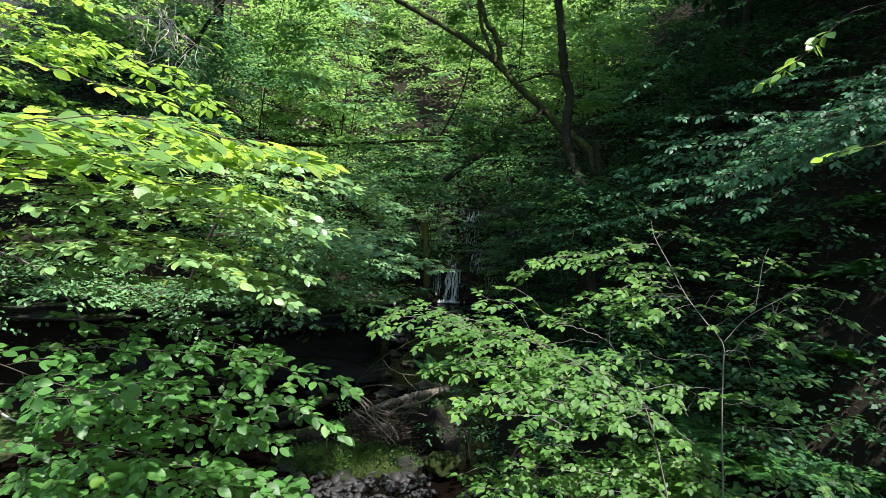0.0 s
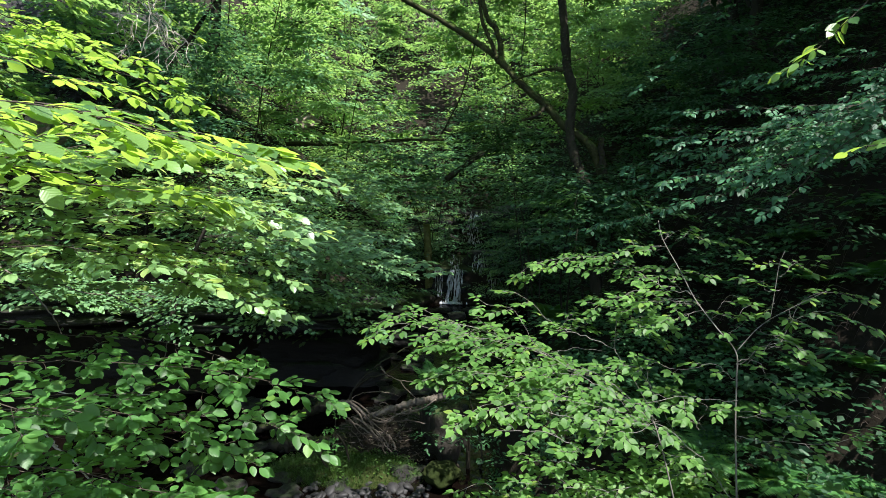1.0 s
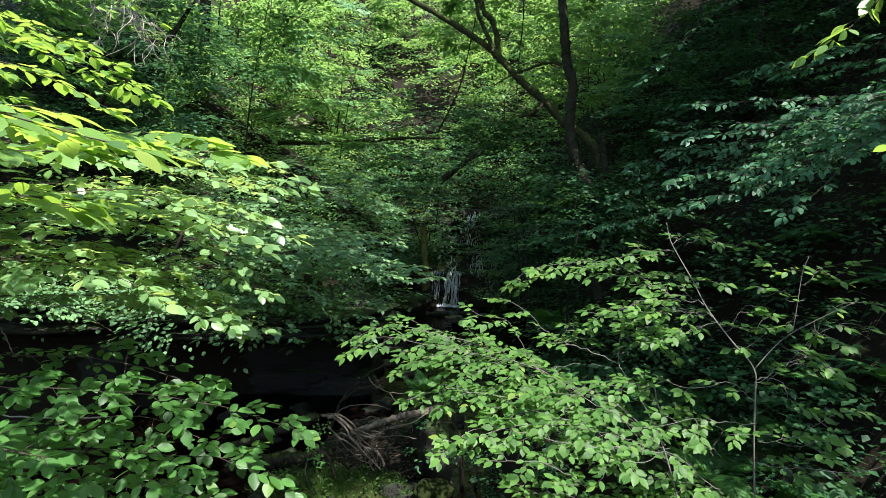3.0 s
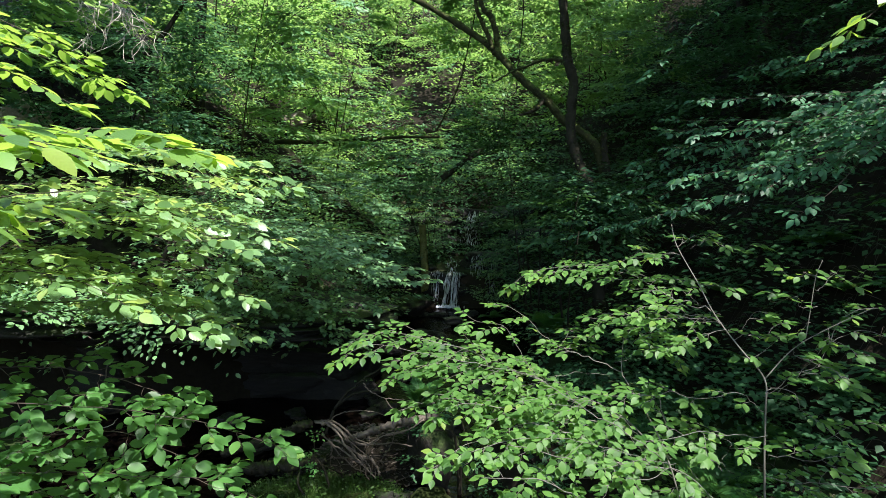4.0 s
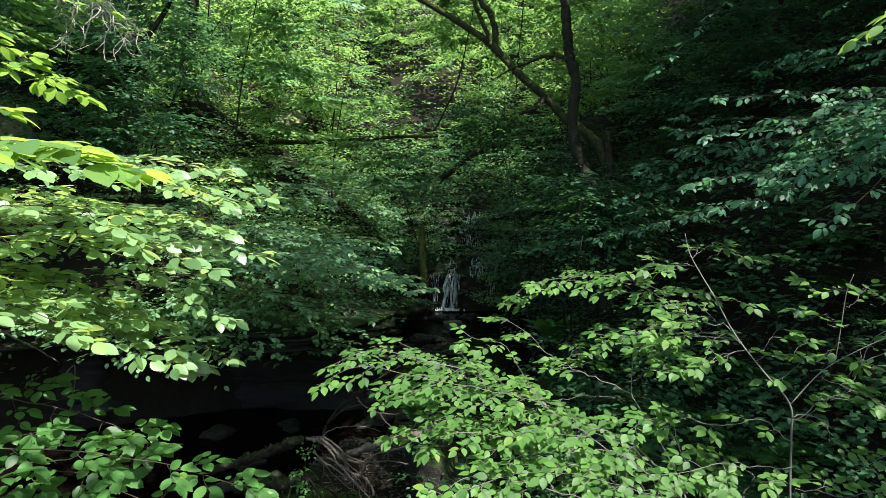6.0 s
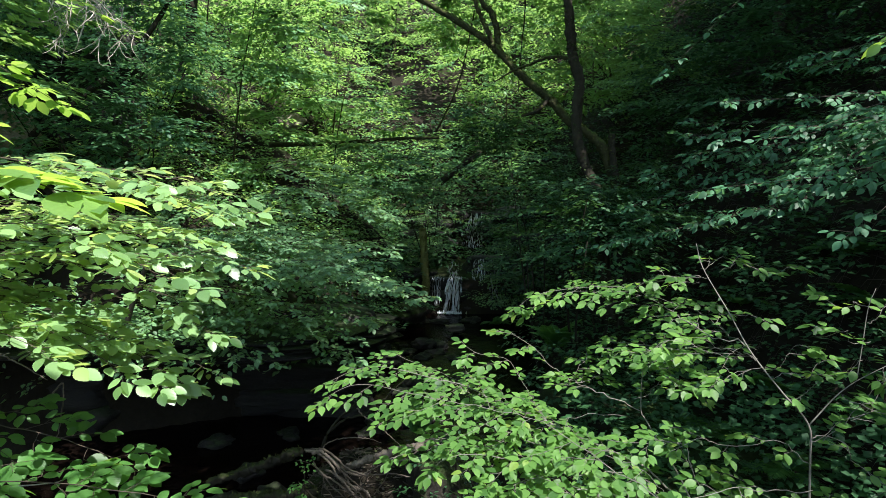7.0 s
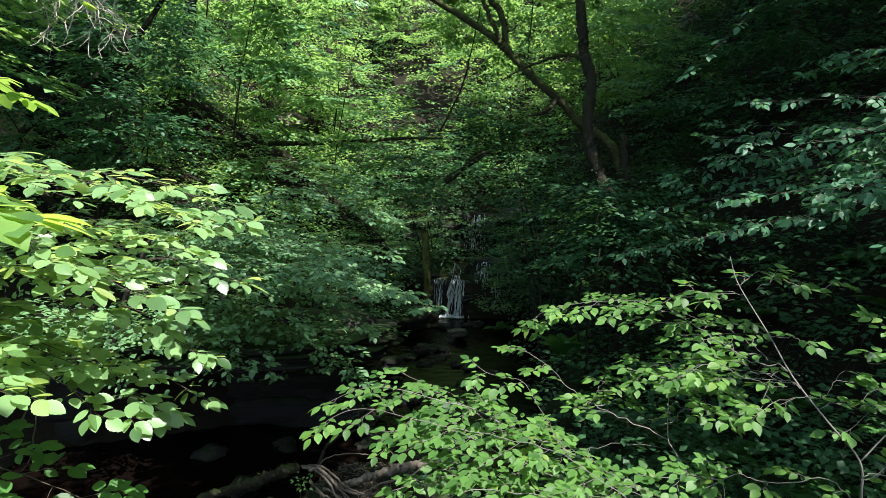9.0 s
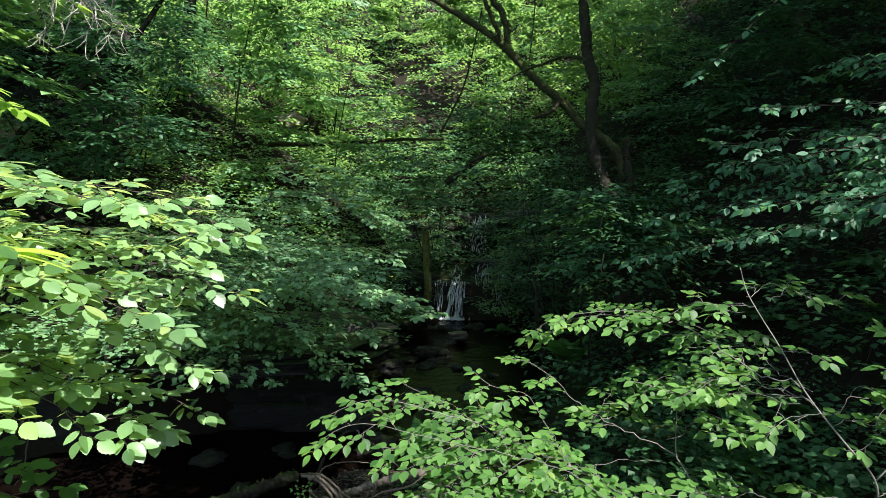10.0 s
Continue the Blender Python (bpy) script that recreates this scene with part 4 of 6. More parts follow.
def leafy_cloud(soup, rng, centre, radii, sprays, leaf, outward=0.7, per=26, spread=0.42, fans=4, blade=SMALL):
    """A crown of level tiers: each tier a few fans of small blades spread from one spot, with gaps between, ragged at the edge."""
    tiers = max(1, -(-sprays // fans))
    n = tiers * fans
    d = rng.normal(0, 1, (tiers, 3))
    d /= np.linalg.norm(d, axis=1)[:, None]
    r = rng.uniform(0.3, 1.05, tiers) ** 0.6
    lump = 1 + 0.22 * np.sin(d[:, 0] * 5 + centre[0]) * np.sin(d[:, 1] * 4 + centre[1]) + 0.15 * np.sin(d[:, 2] * 7)
    base = np.repeat(np.asarray(centre) + d * np.asarray(radii) * (r * lump)[:, None], fans, 0)
    tier_normal = UP + rng.normal(0, 0.14, (tiers, 3)) + d * 0.20 - (0, 0.16, 0)
    d = np.repeat(d, fans, 0)
    flat = d * (1, 1, 0.2) * outward + rng.normal(0, 0.75, (n, 3)) * (1, 1, 0.12)
    flat /= np.linalg.norm(flat, axis=1)[:, None] + 1e-9
    nrm = np.repeat(tier_normal, fans, 0) + rng.normal(0, 0.07, (n, 3))
    nrm /= np.linalg.norm(nrm, axis=1)[:, None]
    sd = np.cross(flat, nrm)
    sd /= np.linalg.norm(sd, axis=1)[:, None] + 1e-9
    u = rng.uniform(0, 1, (n, per))
    w = rng.uniform(-1, 1, (n, per)) * (0.50 * np.sin(np.pi * np.clip(0.12 + 0.88 * u, 0, 1)) + 0.05)
    size = leaf * rng.uniform(0.7, 1.2, (n, per))
    big = spread * rng.uniform(0.6, 1.5, (n, 1))
    pos = base[:, None] + flat[:, None] * (u * big)[..., None] + sd[:, None] * (w * big)[..., None] - UP * ((u ** 2) * 0.16 * big)[..., None] + rng.normal(0, 0.018, (n, per, 3)) * (1, 1, 0.5)
    way = flat[:, None] * 0.8 + sd[:, None] * (np.sign(w) * 0.75)[..., None] + rng.normal(0, 0.2, (n, per, 3)) - UP * 0.16
    up = nrm[:, None] + rng.normal(0, 0.16, (n, per, 3))
    place_blades(soup, blade, pos.reshape(-1, 3), way.reshape(-1, 3), up.reshape(-1, 3), size.ravel())


def woodland_tree(label, seed, foot, lean, height, crowns, r0, mat=None, bark=None, leaf=0.09, group="woodland trees", name="tree", dense=1.0, girth=1.0):
    """Trunk, limbs to each lobe of the crown, and the crown. crowns: offset from the trunk's line, its height share, radius."""
    rng = np.random.default_rng(seed)
    foot = np.array([foot[0], foot[1], float(land(foot[0], foot[1])) - 0.15])
    top = foot + np.array([lean[0], lean[1], height])
    ob = thing(name, label, "tree", group, at=tuple(foot))
    p = smooth_path([foot, foot * 0.55 + top * 0.45 + np.append(rng.normal(0, 0.15, 2), 0), top], 12)
    s = Soup()
    tube(s, p, np.linspace(r0 * girth, r0 * girth * 0.2, 12), 9, 0.05, rng)
    part("trunk", rescale(s.mesh("trunk", bark or BARK_DARK), foot), ob)
    s = Soup()
    for (dx, dy), share, rad in crowns:
        at = foot + (top - foot) * share
        c = at + np.array([dx, dy, rad * 0.15])
        start = foot + (top - foot) * max(0.25, share - 0.25)
        b = Soup()
        q = smooth_path([start, (start + c) / 2 + (0, 0, 0.2), c], 9)
        tube(b, q, np.linspace(r0 * 0.3 * girth, 0.006, 9), 6, 0.05, rng)
        for k in range(2):
            e = c + rng.normal(0, 0.5, 3) * (rad, rad, rad * 0.5)
            tube(b, smooth_path([q[5 + k % 3], e], 5), np.linspace(0.007, 0.002, 5), 4)
        part("limb", rescale(b.mesh("limb", bark or BARK_DARK), foot), ob)
        leafy_cloud(s, rng, c, (rad, rad, rad * 0.62), int(19 * rad ** 2 * dense), leaf, per=44, spread=0.66, blade=KITE)
    tagged(part("crown", rescale(s.mesh("crown", mat or LEAF_FAR), foot), ob), kind="stuff")
    return ob


def moss_tufts(path, radii, rng, count, size, mat, lift=0.0):
    """Short upright tufts and small leaves that roughen the upper side of a trunk or log."""
    path, radii = np.asarray(path), np.asarray(radii)
    f = rng.uniform(0, len(path) - 1.001, count)
    i = f.astype(int)
    w = (f - i)[:, None]
    c = path[i] * (1 - w) + path[i + 1] * w
    d = path[i + 1] - path[i]
    d /= np.linalg.norm(d, axis=1)[:, None] + 1e-9
    out = rng.normal(0, 1, (count, 3)) + UP * lift
    out -= d * (out * d).sum(1)[:, None]
    out /= np.linalg.norm(out, axis=1)[:, None] + 1e-9
    s = Soup()
    place_blades(s, SMALL, c + out * (radii[i] * 0.93)[:, None], out + rng.normal(0, 0.7, (count, 3)) - UP * 0.3, out + rng.normal(0, 0.5, (count, 3)) + UP * 0.5, size * rng.uniform(0.5, 1.4, count))
    return s.mesh("moss", mat)


def trunk_thing(name, label, paths, bark, origin, seed, crowns=(), leaf_mat=None, category="tree", moss=0, moss_mat=None):
    """Trunk and limbs as knotted tubes, each with its own bark where one is given, moss along them, and a crown."""
    rng = np.random.default_rng(seed)
    ob = thing(name, label, category, at=origin)
    for k, (pts, r0, r1, *own) in enumerate(paths):
        s = Soup()
        p = smooth_path(pts, 12 * len(pts))
        p = p + rng.normal(0, 0.003, p.shape)
        t = np.arange(len(p))
        r = np.linspace(r0, r1, len(p)) * (1 + 0.06 * np.sin(t * 0.31 + k) + 0.05 * np.sin(t * 0.83 + seed) + rng.normal(0, 0.03, len(p)))
        tube(s, p, r, 14, 0.07, rng)
        stem = part("trunk" if k == 0 else "limb", rescale(s.mesh("trunk", own[0] if own else bark), origin), ob)
        if moss:
            tagged(part("moss", rescale(moss_tufts(p, r, rng, int(moss * len(pts) * max(0.4, r0 / 0.09)), 0.030, moss_mat or MOSS_TUFT, 0.7), origin), stem), kind="stuff")
    if crowns:
        s = Soup()
        for c, rad, n in crowns:
            leafy_cloud(s, rng, c, (rad, rad, rad * 0.55), n, 0.105, blade=KITE)
        tagged(part("crown", rescale(s.mesh("crown", leaf_mat or LEAF_FAR), origin), ob), kind="stuff")
    return ob


# the two old trunks above the right side of the fall
trunk_thing("tree", "dark upright kinked tree trunk on the bank", [
    ([(2.05, 7.7, 1.2), (1.953, 7.9, 2.619), (1.931, 8.0, 2.836), (1.829, 8.05, 3.095), (1.735, 8.1, 3.454), (1.733, 8.1, 3.86), (1.765, 8.12, 4.18), (1.69, 8.18, 4.503), (1.665, 8.2, 4.763), (1.63, 8.25, 5.274), (1.56, 8.3, 6.249), (1.62, 8.3, 8.6)], 0.074, 0.056),
    ([(1.66, 8.2, 4.503), (1.412, 8.3, 4.553), (1.176, 8.5, 4.529), (0.974, 8.6, 4.482), (0.71, 8.7, 4.35)], 0.026, 0.009, BARK_MOSS)],
    # crown lobes lie out of view, placed to shade gorge, logs and shrubs
    BARK_DARK, (2.05, 7.7, 1.2), 21, [((2.8, 4.6, 7.2), 1.5, 100), ((1.5, 6.2, 7.6), 1.6, 110), ((3.2, 6.6, 8.2), 1.7, 120), ((0.2, 7.6, 8.4), 1.6, 100), ((-0.5, 3.3, 6.5), 0.8, 50), ((-1.2, 3.2, 6.6), 0.8, 50), ((5.2, 4.4, 6.9), 1.1, 72), ((4.4, 4.8, 6.6), 1.0, 62), ((3.4, 3.5, 6.2), 1.15, 62), ((4.7, 3.1, 6.6), 1.3, 72), ((-2.7, 6.0, 9.2), 1.4, 80), ((-4.2, 7.0, 9.6), 1.3, 70), ((0.2, 4.5, 8.2), 1.5, 100), ((2.7, 6.8, 7.2), 1.0, 80), ((3.5, 7.0, 7.4), 1.0, 100), ((0.2, 5.3, 6.4), 1.0, 44), ((2.0, 3.3, 8.4), 1.2, 34), ((2.1, 2.7, 8.3), 0.7, 16), ((0.75, 3.6, 6.3), 0.8, 60), ((0.2, 4.3, 6.3), 0.6, 36), ((-1.2, 6.4, 8.6), 1.5, 90)], moss=60, moss_mat=IVY_TUFT)
trunk_thing("leaning_tree", "mossy green trunk leaning far over the gorge", [
    ([(2.75, 8.95, 1.9), (2.482, 8.9, 2.858), (2.276, 8.85, 3.425), (2.076, 8.9, 3.667), (1.811, 9.0, 3.881), (1.598, 9.1, 4.169), (1.379, 9.2, 4.394), (1.101, 9.3, 4.685), (0.806, 9.4, 5.045), (0.631, 9.5, 5.234), (0.139, 9.7, 5.651), (-0.376, 9.9, 6.027), (-1.49, 10.3, 6.831), (-2.7, 10.9, 7.9)], 0.074, 0.042),
    ([(0.834, 9.4, 4.983), (0.808, 9.45, 5.189), (0.78, 9.5, 5.451), (0.692, 9.6, 5.738), (0.567, 9.7, 5.939), (0.374, 9.9, 6.814), (0.26, 10.2, 8.0)], 0.05, 0.036),
    ([(0.762, 9.4, 5.027), (0.667, 9.35, 5.273), (0.56, 9.4, 5.524), (0.458, 9.4, 5.8), (0.423, 9.4, 6.361), (0.6, 9.5, 7.6)], 0.036, 0.024),
    ([(1.521, 9.1, 4.219), (1.318, 8.9, 3.993), (1.117, 8.8, 3.907)], 0.040, 0.016, BARK_DARK),
    ([(2.50, 8.7, 2.3), (2.452, 8.7, 2.752), (2.405, 8.75, 3.059), (2.368, 8.78, 3.398), (2.362, 8.8, 3.656)], 0.062, 0.045, BARK_DARK)],
    # most crown lobes are above the view, added to shade slope and falls
    BARK_MOSS, (2.75, 8.95, 1.9), 22, [((-0.7, 12.2, 7.4), 1.4, 90), ((0.6, 12.4, 6.8), 1.2, 80), ((0.3, 10.8, 7.4), 1.3, 80), ((1.6, 11.4, 7.0), 1.3, 80), ((2.2, 12.6, 9.2), 1.6, 90), ((0.2, 10.2, 9.2), 1.5, 80), ((1.2, 13.9, 9.8), 1.5, 70), ((-1.7, 10.0, 9.4), 1.2, 50), ((2.6, 10.0, 7.3), 1.1, 70), ((1.4, 10.6, 7.7), 1.0, 60)], moss=80)
trunk_thing("hanging_vine", "thin ivy stem hanging straight from the crown", [
    ([(1.40, 11.0, 7.4), (1.394, 11.0, 6.364), (1.34, 11.0, 5.731), (1.29, 11.0, 4.888)], 0.012, 0.007)], BARK_DARK, (1.40, 11.0, 7.4), 28, category="vine")
trunk_thing("mossy_stump", "narrow mossy dead stump beside the waterfall", [
    ([(-0.58, 15.0, 0.85), (-0.585, 14.95, 1.30), (-0.63, 14.9, 1.95), (-0.675, 14.9, 2.575)], 0.100, 0.088)], BARK_OLIVE, (-0.58, 15.0, 0.85), 23, category="stump", moss=190)
trunk_thing("fallen_log", "dark fallen log bridging the slope above the fall", [
    ([(-4.061, 13.3, 4.36), (-2.655, 13.45, 4.42), (-1.347, 13.5, 4.54), (-0.221, 13.3, 4.53)], 0.055, 0.03)], BARK_MOSS, (-2.869, 13.450, 4.438), 24, category="log", moss=90)
trunk_thing("mossy_log", "dark mossy log leaning across the head of the stream", [
    ([(-0.166, 14.1, 3.669), (0.268, 14.1, 4.018), (0.818, 14.3, 4.448)], 0.075, 0.06)], BARK_DARK, (-0.130, 14.122, 3.560), 27, category="log", moss=90, moss_mat=IVY_TUFT)
trunk_thing("leaning_pole", "thin dark dead pole leaning among the leaves", [
    ([(-0.274, 12.9, 4.569), (0.146, 12.3, 5.277), (0.328, 12.0, 5.859), (0.505, 11.7, 6.688)], 0.019, 0.012)], BARK_MOSS, (-0.255, 12.916, 4.239), 25, category="branch", moss=60)
trunk_thing("sloping_trunk", "dark thin trunk slanting up from the rock bank", [
    ([(-5.2, 9.0, 2.2), (-6.028, 8.817, 3.359), (-5.319, 9.041, 4.253), (-4.688, 9.262, 5.023), (-4.024, 9.481, 6.295)], 0.06, 0.03)], BARK_DARK, (-5.2, 9.0, 2.2), 26)


def woods():
    rng = np.random.default_rng(31)
    spots = [
        # foot x, y, lean, height, radius of the trunk, lobes
        (-4.6, 12.5, (1.2, -0.8), 6.0, 0.10), (-2.8, 14.0, (0.8, -0.6), 5.5, 0.09), (-6.5, 14.5, (0.8, -0.8), 7.5, 0.12),
        (-3.8, 17.5, (0.6, -0.8), 6.5, 0.12), (0.9, 21.2, (0.2, -1.2), 6.0, 0.12), (-7.5, 19.0, (0.8, -0.8), 8.0, 0.14),
        (1.8, 20.0, (-0.3, -1.2), 5.5, 0.11), (4.6, 19.0, (-0.8, -1.0), 6.5, 0.12), (3.2, 23.0, (0, -1), 7.0, 0.14),
        (-2.5, 23.5, (0, -1), 7.5, 0.14), (-6.0, 24.0, (0, -1), 8.0, 0.15), (0.6, 25.5, (0, -1), 8.0, 0.15),
        (7.0, 24.0, (-0.5, -1), 8.0, 0.15), (-10.5, 23.0, (1, -1), 9.0, 0.16), (10.5, 20.0, (-1, -1), 8.0, 0.16),
        # the tree at (-7.2, 6.2) is added to keep sun off the rock face
        (4.4, 15.4, (-1.6, 0.2), 5.5, 0.11), (5.6, 17.6, (-0.4, -0.5), 5.0, 0.11), (7.6, 16.2, (-0.4, -0.5), 5.0, 0.11),  (-7.2, 6.2, (2.6, 0.6), 8.0, 0.12), (-9.0, 12.5, (1.2, -0.5), 7.5, 0.14), (-8.5, 8.0, (1.0, 0.0), 7.0, 0.13),
    ]
    for k, (x, y, lean, h, r0) in enumerate(spots):
        lobes = []
        for j in range(5):
            a = rng.uniform(0, 2 * math.pi)
            share = (0.22, 0.42, 0.62, 0.85, 0.5)[j]
            q = rng.uniform(0.5, 1.3) * (h / 7)
            lobes.append(((math.cos(a) * q, math.sin(a) * q - 0.3), share, rng.uniform(1.1, 1.6) * (h / 7)))
        woodland_tree("leafy woodland tree on the gorge side, light green", 100 + k, (x, y), lean, h, lobes, r0, leaf=0.135, dense=0.8 if y < 20 else 0.4, girth=0.24, bark=BARK_MOSS)
    # the high wood over the steep bank and round the clearing: trees mostly out of view, added to keep the gorge in
    # shade
    high = [(6.2, 5.2, (-0.3, 0), 6.5, 0.16), (9.0, 4.5, (-0.5, 0), 8.0, 0.2), (7.4, 5.5, (0, 0), 7.0, 0.18), (7.3, 8.2, (-0.6, 0), 6.0, 0.14),
            (9.5, 8.5, (-0.5, 0), 7.0, 0.2), (6.6, 13.0, (0.0, 0), 6.5, 0.15), (10.5, -3.0, (-0.5, 0), 9.0, 0.2), (9.0, 14.0, (-0.5, 0), 6.0, 0.2),
            (5.4, 10.2, (0.0, -0.5), 6.2, 0.13), (7.2, 11.0, (-0.5, -0.5), 6.0, 0.18),
            (-9.5, -1.0, (0.3, 0), 10.0, 0.2), (-7.0, -4.5, (0.3, 0), 11.0, 0.2), (-3.0, -5.5, (0.2, 0), 11.0, 0.2), (1.5, -5.5, (0.2, 0), 11.0, 0.2), (5.5, -4.5, (0.2, 0), 11.0, 0.2), (-9.5, 4.0, (0.3, 0), 8.0, 0.2), (-0.5, -8.5, (0.2, 0), 12.0, 0.2)]
    for k, (x, y, lean, h, r0) in enumerate(high):
        lobes = []
        for j in range(7):
            a = rng.uniform(0, 2 * math.pi)
            share = (0.5, 0.62, 0.74, 0.86, 0.95, 0.3, 0.15)[j]
            q = rng.uniform(0.6, 1.5)
            if share > 0.4 or k > 9:
                lobes.append(((math.cos(a) * q, math.sin(a) * q), share, rng.uniform(1.5, 2.1)))
        woodland_tree("tall woodland tree added above the bank and clearing to give shade", 200 + k, (x, y), lean, h, lobes, r0, mat=LEAF_SHADE, leaf=0.20 if k < 10 else 0.24, dense=0.7 if k < 10 else 0.24, group="trees on the steep bank")
    # crown lobes spread above the view, added to break up sun on the slope
    lobes = []
    for j in range(6):
        lobes.append(((6.0 + rng.uniform(-4.8, 3.0), -4.0 + rng.uniform(-2.5, 3.5)), rng.uniform(0.86, 1.0), rng.uniform(0.7, 1.0)))
    woodland_tree("tall spreading tree, its unseen crown added to dapple the left slope", 232, (-6.2, 13.4), (0.4, -0.4), 8.2, lobes, 0.2, leaf=0.16, dense=0.9)
    # unseen tree, added only for its shadow on the ground at the right
    woodland_tree("small dark tree added out of view to shade the steep bank", 233, (7.4, 1.8), (-0.3, -0.1), 4.6, [((-1.6, -0.2), 0.86, 1.05), ((0.3, 0.3), 0.95, 1.0)], 0.1, mat=LEAF_SHADE, leaf=0.12, dense=1.1, group="trees on the steep bank")

    # two trees with crowns above the view, added to shade the rock face
    woodland_tree("tall leafy tree added to shade the broken rock face", 236, (-8.4, 6.9), (1.6, 0.8), 6.6, [((1.3, 0.5), 0.92, 1.3), ((0.4, 1.0), 0.95, 1.3), ((2.2, 0.9), 0.95, 1.1), ((-0.6, 0.8), 0.9, 1.2)], 0.14, leaf=0.13, dense=1.0)
    woodland_tree("tall leafy tree added leaning over the rock face for shade", 234, (-8.8, 8.6), (2.8, -0.8), 5.0, [((0.7, -0.2), 0.95, 1.5), ((-0.4, 0.4), 0.9, 1.4), ((1.3, -0.6), 0.88, 1.2)], 0.12, leaf=0.13, dense=1.1)


woods()


def undergrowth():
    """Ivy, bramble and seedlings that clothe both banks and the head of the gorge."""
    rng = np.random.default_rng(41)
    for label, (x0, x1, y0, y1), n, mat, leaf in (
            ("low leafy undergrowth and ivy on the left bank", (-11, -1.6, 6.8, 20), 950, LEAF_FAR, 0.085),
            ("dark ivy and undergrowth on the steep bank", (1.6, 10, 3.2, 18), 1050, LEAF_IVY_SHADED, 0.08),
            ("leafy undergrowth at the head of the gorge", (-8, 8, 18.6, 28), 1100, LEAF_FAR, 0.125),
            ("leafy plants on the slope over the upper fall", (-3.0, 3.6, 15.8, 21.5), 460, LEAF_SHADE, 0.10),
            ("small-leaved plants beside the waterfall", (-2.2, 2.4, 12.0, 18.5), 200, LEAF_IVY_SHADED, 0.075)):
        s = Soup()
        x, y = rng.uniform(x0, x1, n), rng.uniform(y0, y1, n)
        z = land(x, y)
        bed = land(np.clip(x, -0.4, 0.6), y)
        keep = (z > bed + 0.25) | (y > 15.2)
        keep &= ~((x > -0.1) & (x < 1.4) & (y > 14.6) & (y < 18.1))
        keep &= ~((x > -2.7) & (x < 0.0) & (y > 20.0) & (y < 22.9) & (rng.uniform(0, 1, n) < 0.85))
        x, y, z = x[keep], y[keep], z[keep]
        for j in range(len(x)):
            leafy_cloud(s, rng, (x[j], y[j], z[j] + 0.40), (0.7, 0.7, 0.65), 8, leaf, per=11 if leaf < 0.1 else 9, spread=0.45, fans=2, blade=KITE)
        tagged(new("undergrowth", s.mesh("undergrowth", mat)), label, "undergrowth", kind="stuff")


undergrowth()


def bush(label, seed, foot, lobes, mat, leaf=0.085, per=20, spread=0.45):
    """A many-stemmed bush: stems to each lobe of leaves."""
    rng = np.random.default_rng(seed)
    foot = (foot[0], foot[1], float(land(foot[0], foot[1])) - 0.1)
    ob = thing("bush", label, "bush", "bushes round the waterfall", at=foot)
    s = Soup()
    for c, rad, n in lobes:
        b = Soup()
        tube(b, smooth_path([foot, (np.array(foot) + c) / 2 + rng.normal(0, 0.15, 3), c], 9), np.linspace(0.022, 0.005, 9), 6, 0.05, rng)
        part("stem", rescale(b.mesh("stem", BARK_DARK), foot), ob)
        leafy_cloud(s, rng, c, (rad, rad, rad * 0.6), n, leaf, per=per, spread=spread)
    tagged(part("foliage", rescale(s.mesh("foliage", mat), foot), ob), kind="stuff")


bush("dark small-leaved bush under the leaning trunk", 61, (1.6, 10.0), [((1.063, 9.950, 3.577), 0.8, 60), ((1.575, 9.565, 2.915), 0.8, 60), ((1.360, 10.163, 2.247), 0.8, 60), ((0.843, 10.543, 4.231), 0.7, 45)], LEAF_IVY_SHADED, 0.068)
bush("dark bush at the foot of the upright trunk", 62, (1.9, 8.4), [((1.610, 6.968, 2.102), 0.5, 45), ((2.134, 7.181, 2.340), 0.5, 45), ((1.576, 6.814, 2.572), 0.35, 30)], LEAF_IVY_SHADED, 0.068)
bush("dark leafy plants round the feet of the trunks", 72, (2.2, 8.6), [((1.98, 7.6, 2.45), 0.36, 36), ((1.93, 7.62, 2.72), 0.25, 24), ((2.45, 8.3, 2.65), 0.38, 38), ((2.75, 8.4, 2.95), 0.32, 30), ((2.25, 8.2, 2.35), 0.38, 36)], LEAF_IVY_SHADED, 0.065)
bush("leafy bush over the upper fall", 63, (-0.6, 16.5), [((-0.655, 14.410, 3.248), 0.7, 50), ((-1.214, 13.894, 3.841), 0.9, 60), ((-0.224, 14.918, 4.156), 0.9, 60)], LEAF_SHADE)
bush("leafy bush beside the waterfall", 64, (1.8, 14.0), [((1.314, 12.964, 1.838), 0.7, 55), ((1.720, 11.975, 1.342), 0.7, 55), ((1.296, 14.460, 2.894), 0.7, 50)], LEAF_IVY_SHADED, 0.068)
bush("dark low bush beside the pool", 65, (-1.6, 12.0), [((-1.141, 10.904, 1.235), 0.6, 45), ((-1.624, 10.393, 0.928), 0.6, 45), ((-1.334, 11.497, 1.804), 0.5, 40)], LEAF_IVY_SHADED, 0.068)
bush("dark leafy plants hanging over the undercut shelf", 66, (-3.6, 9.6), [((-5.2, 7.6, 1.15), 0.6, 45), ((-5.6, 6.8, 1.30), 0.45, 44), ((-4.9, 6.8, 1.20), 0.4, 40), ((-6.3, 6.8, 1.30), 0.45, 40), ((-4.2, 7.5, 1.05), 0.6, 50), ((-3.2, 7.35, 1.0), 0.6, 50), ((-2.3, 7.6, 1.0), 0.55, 45), ((-1.5, 8.2, 0.95), 0.5, 40)], LEAF_BANK, 0.075)
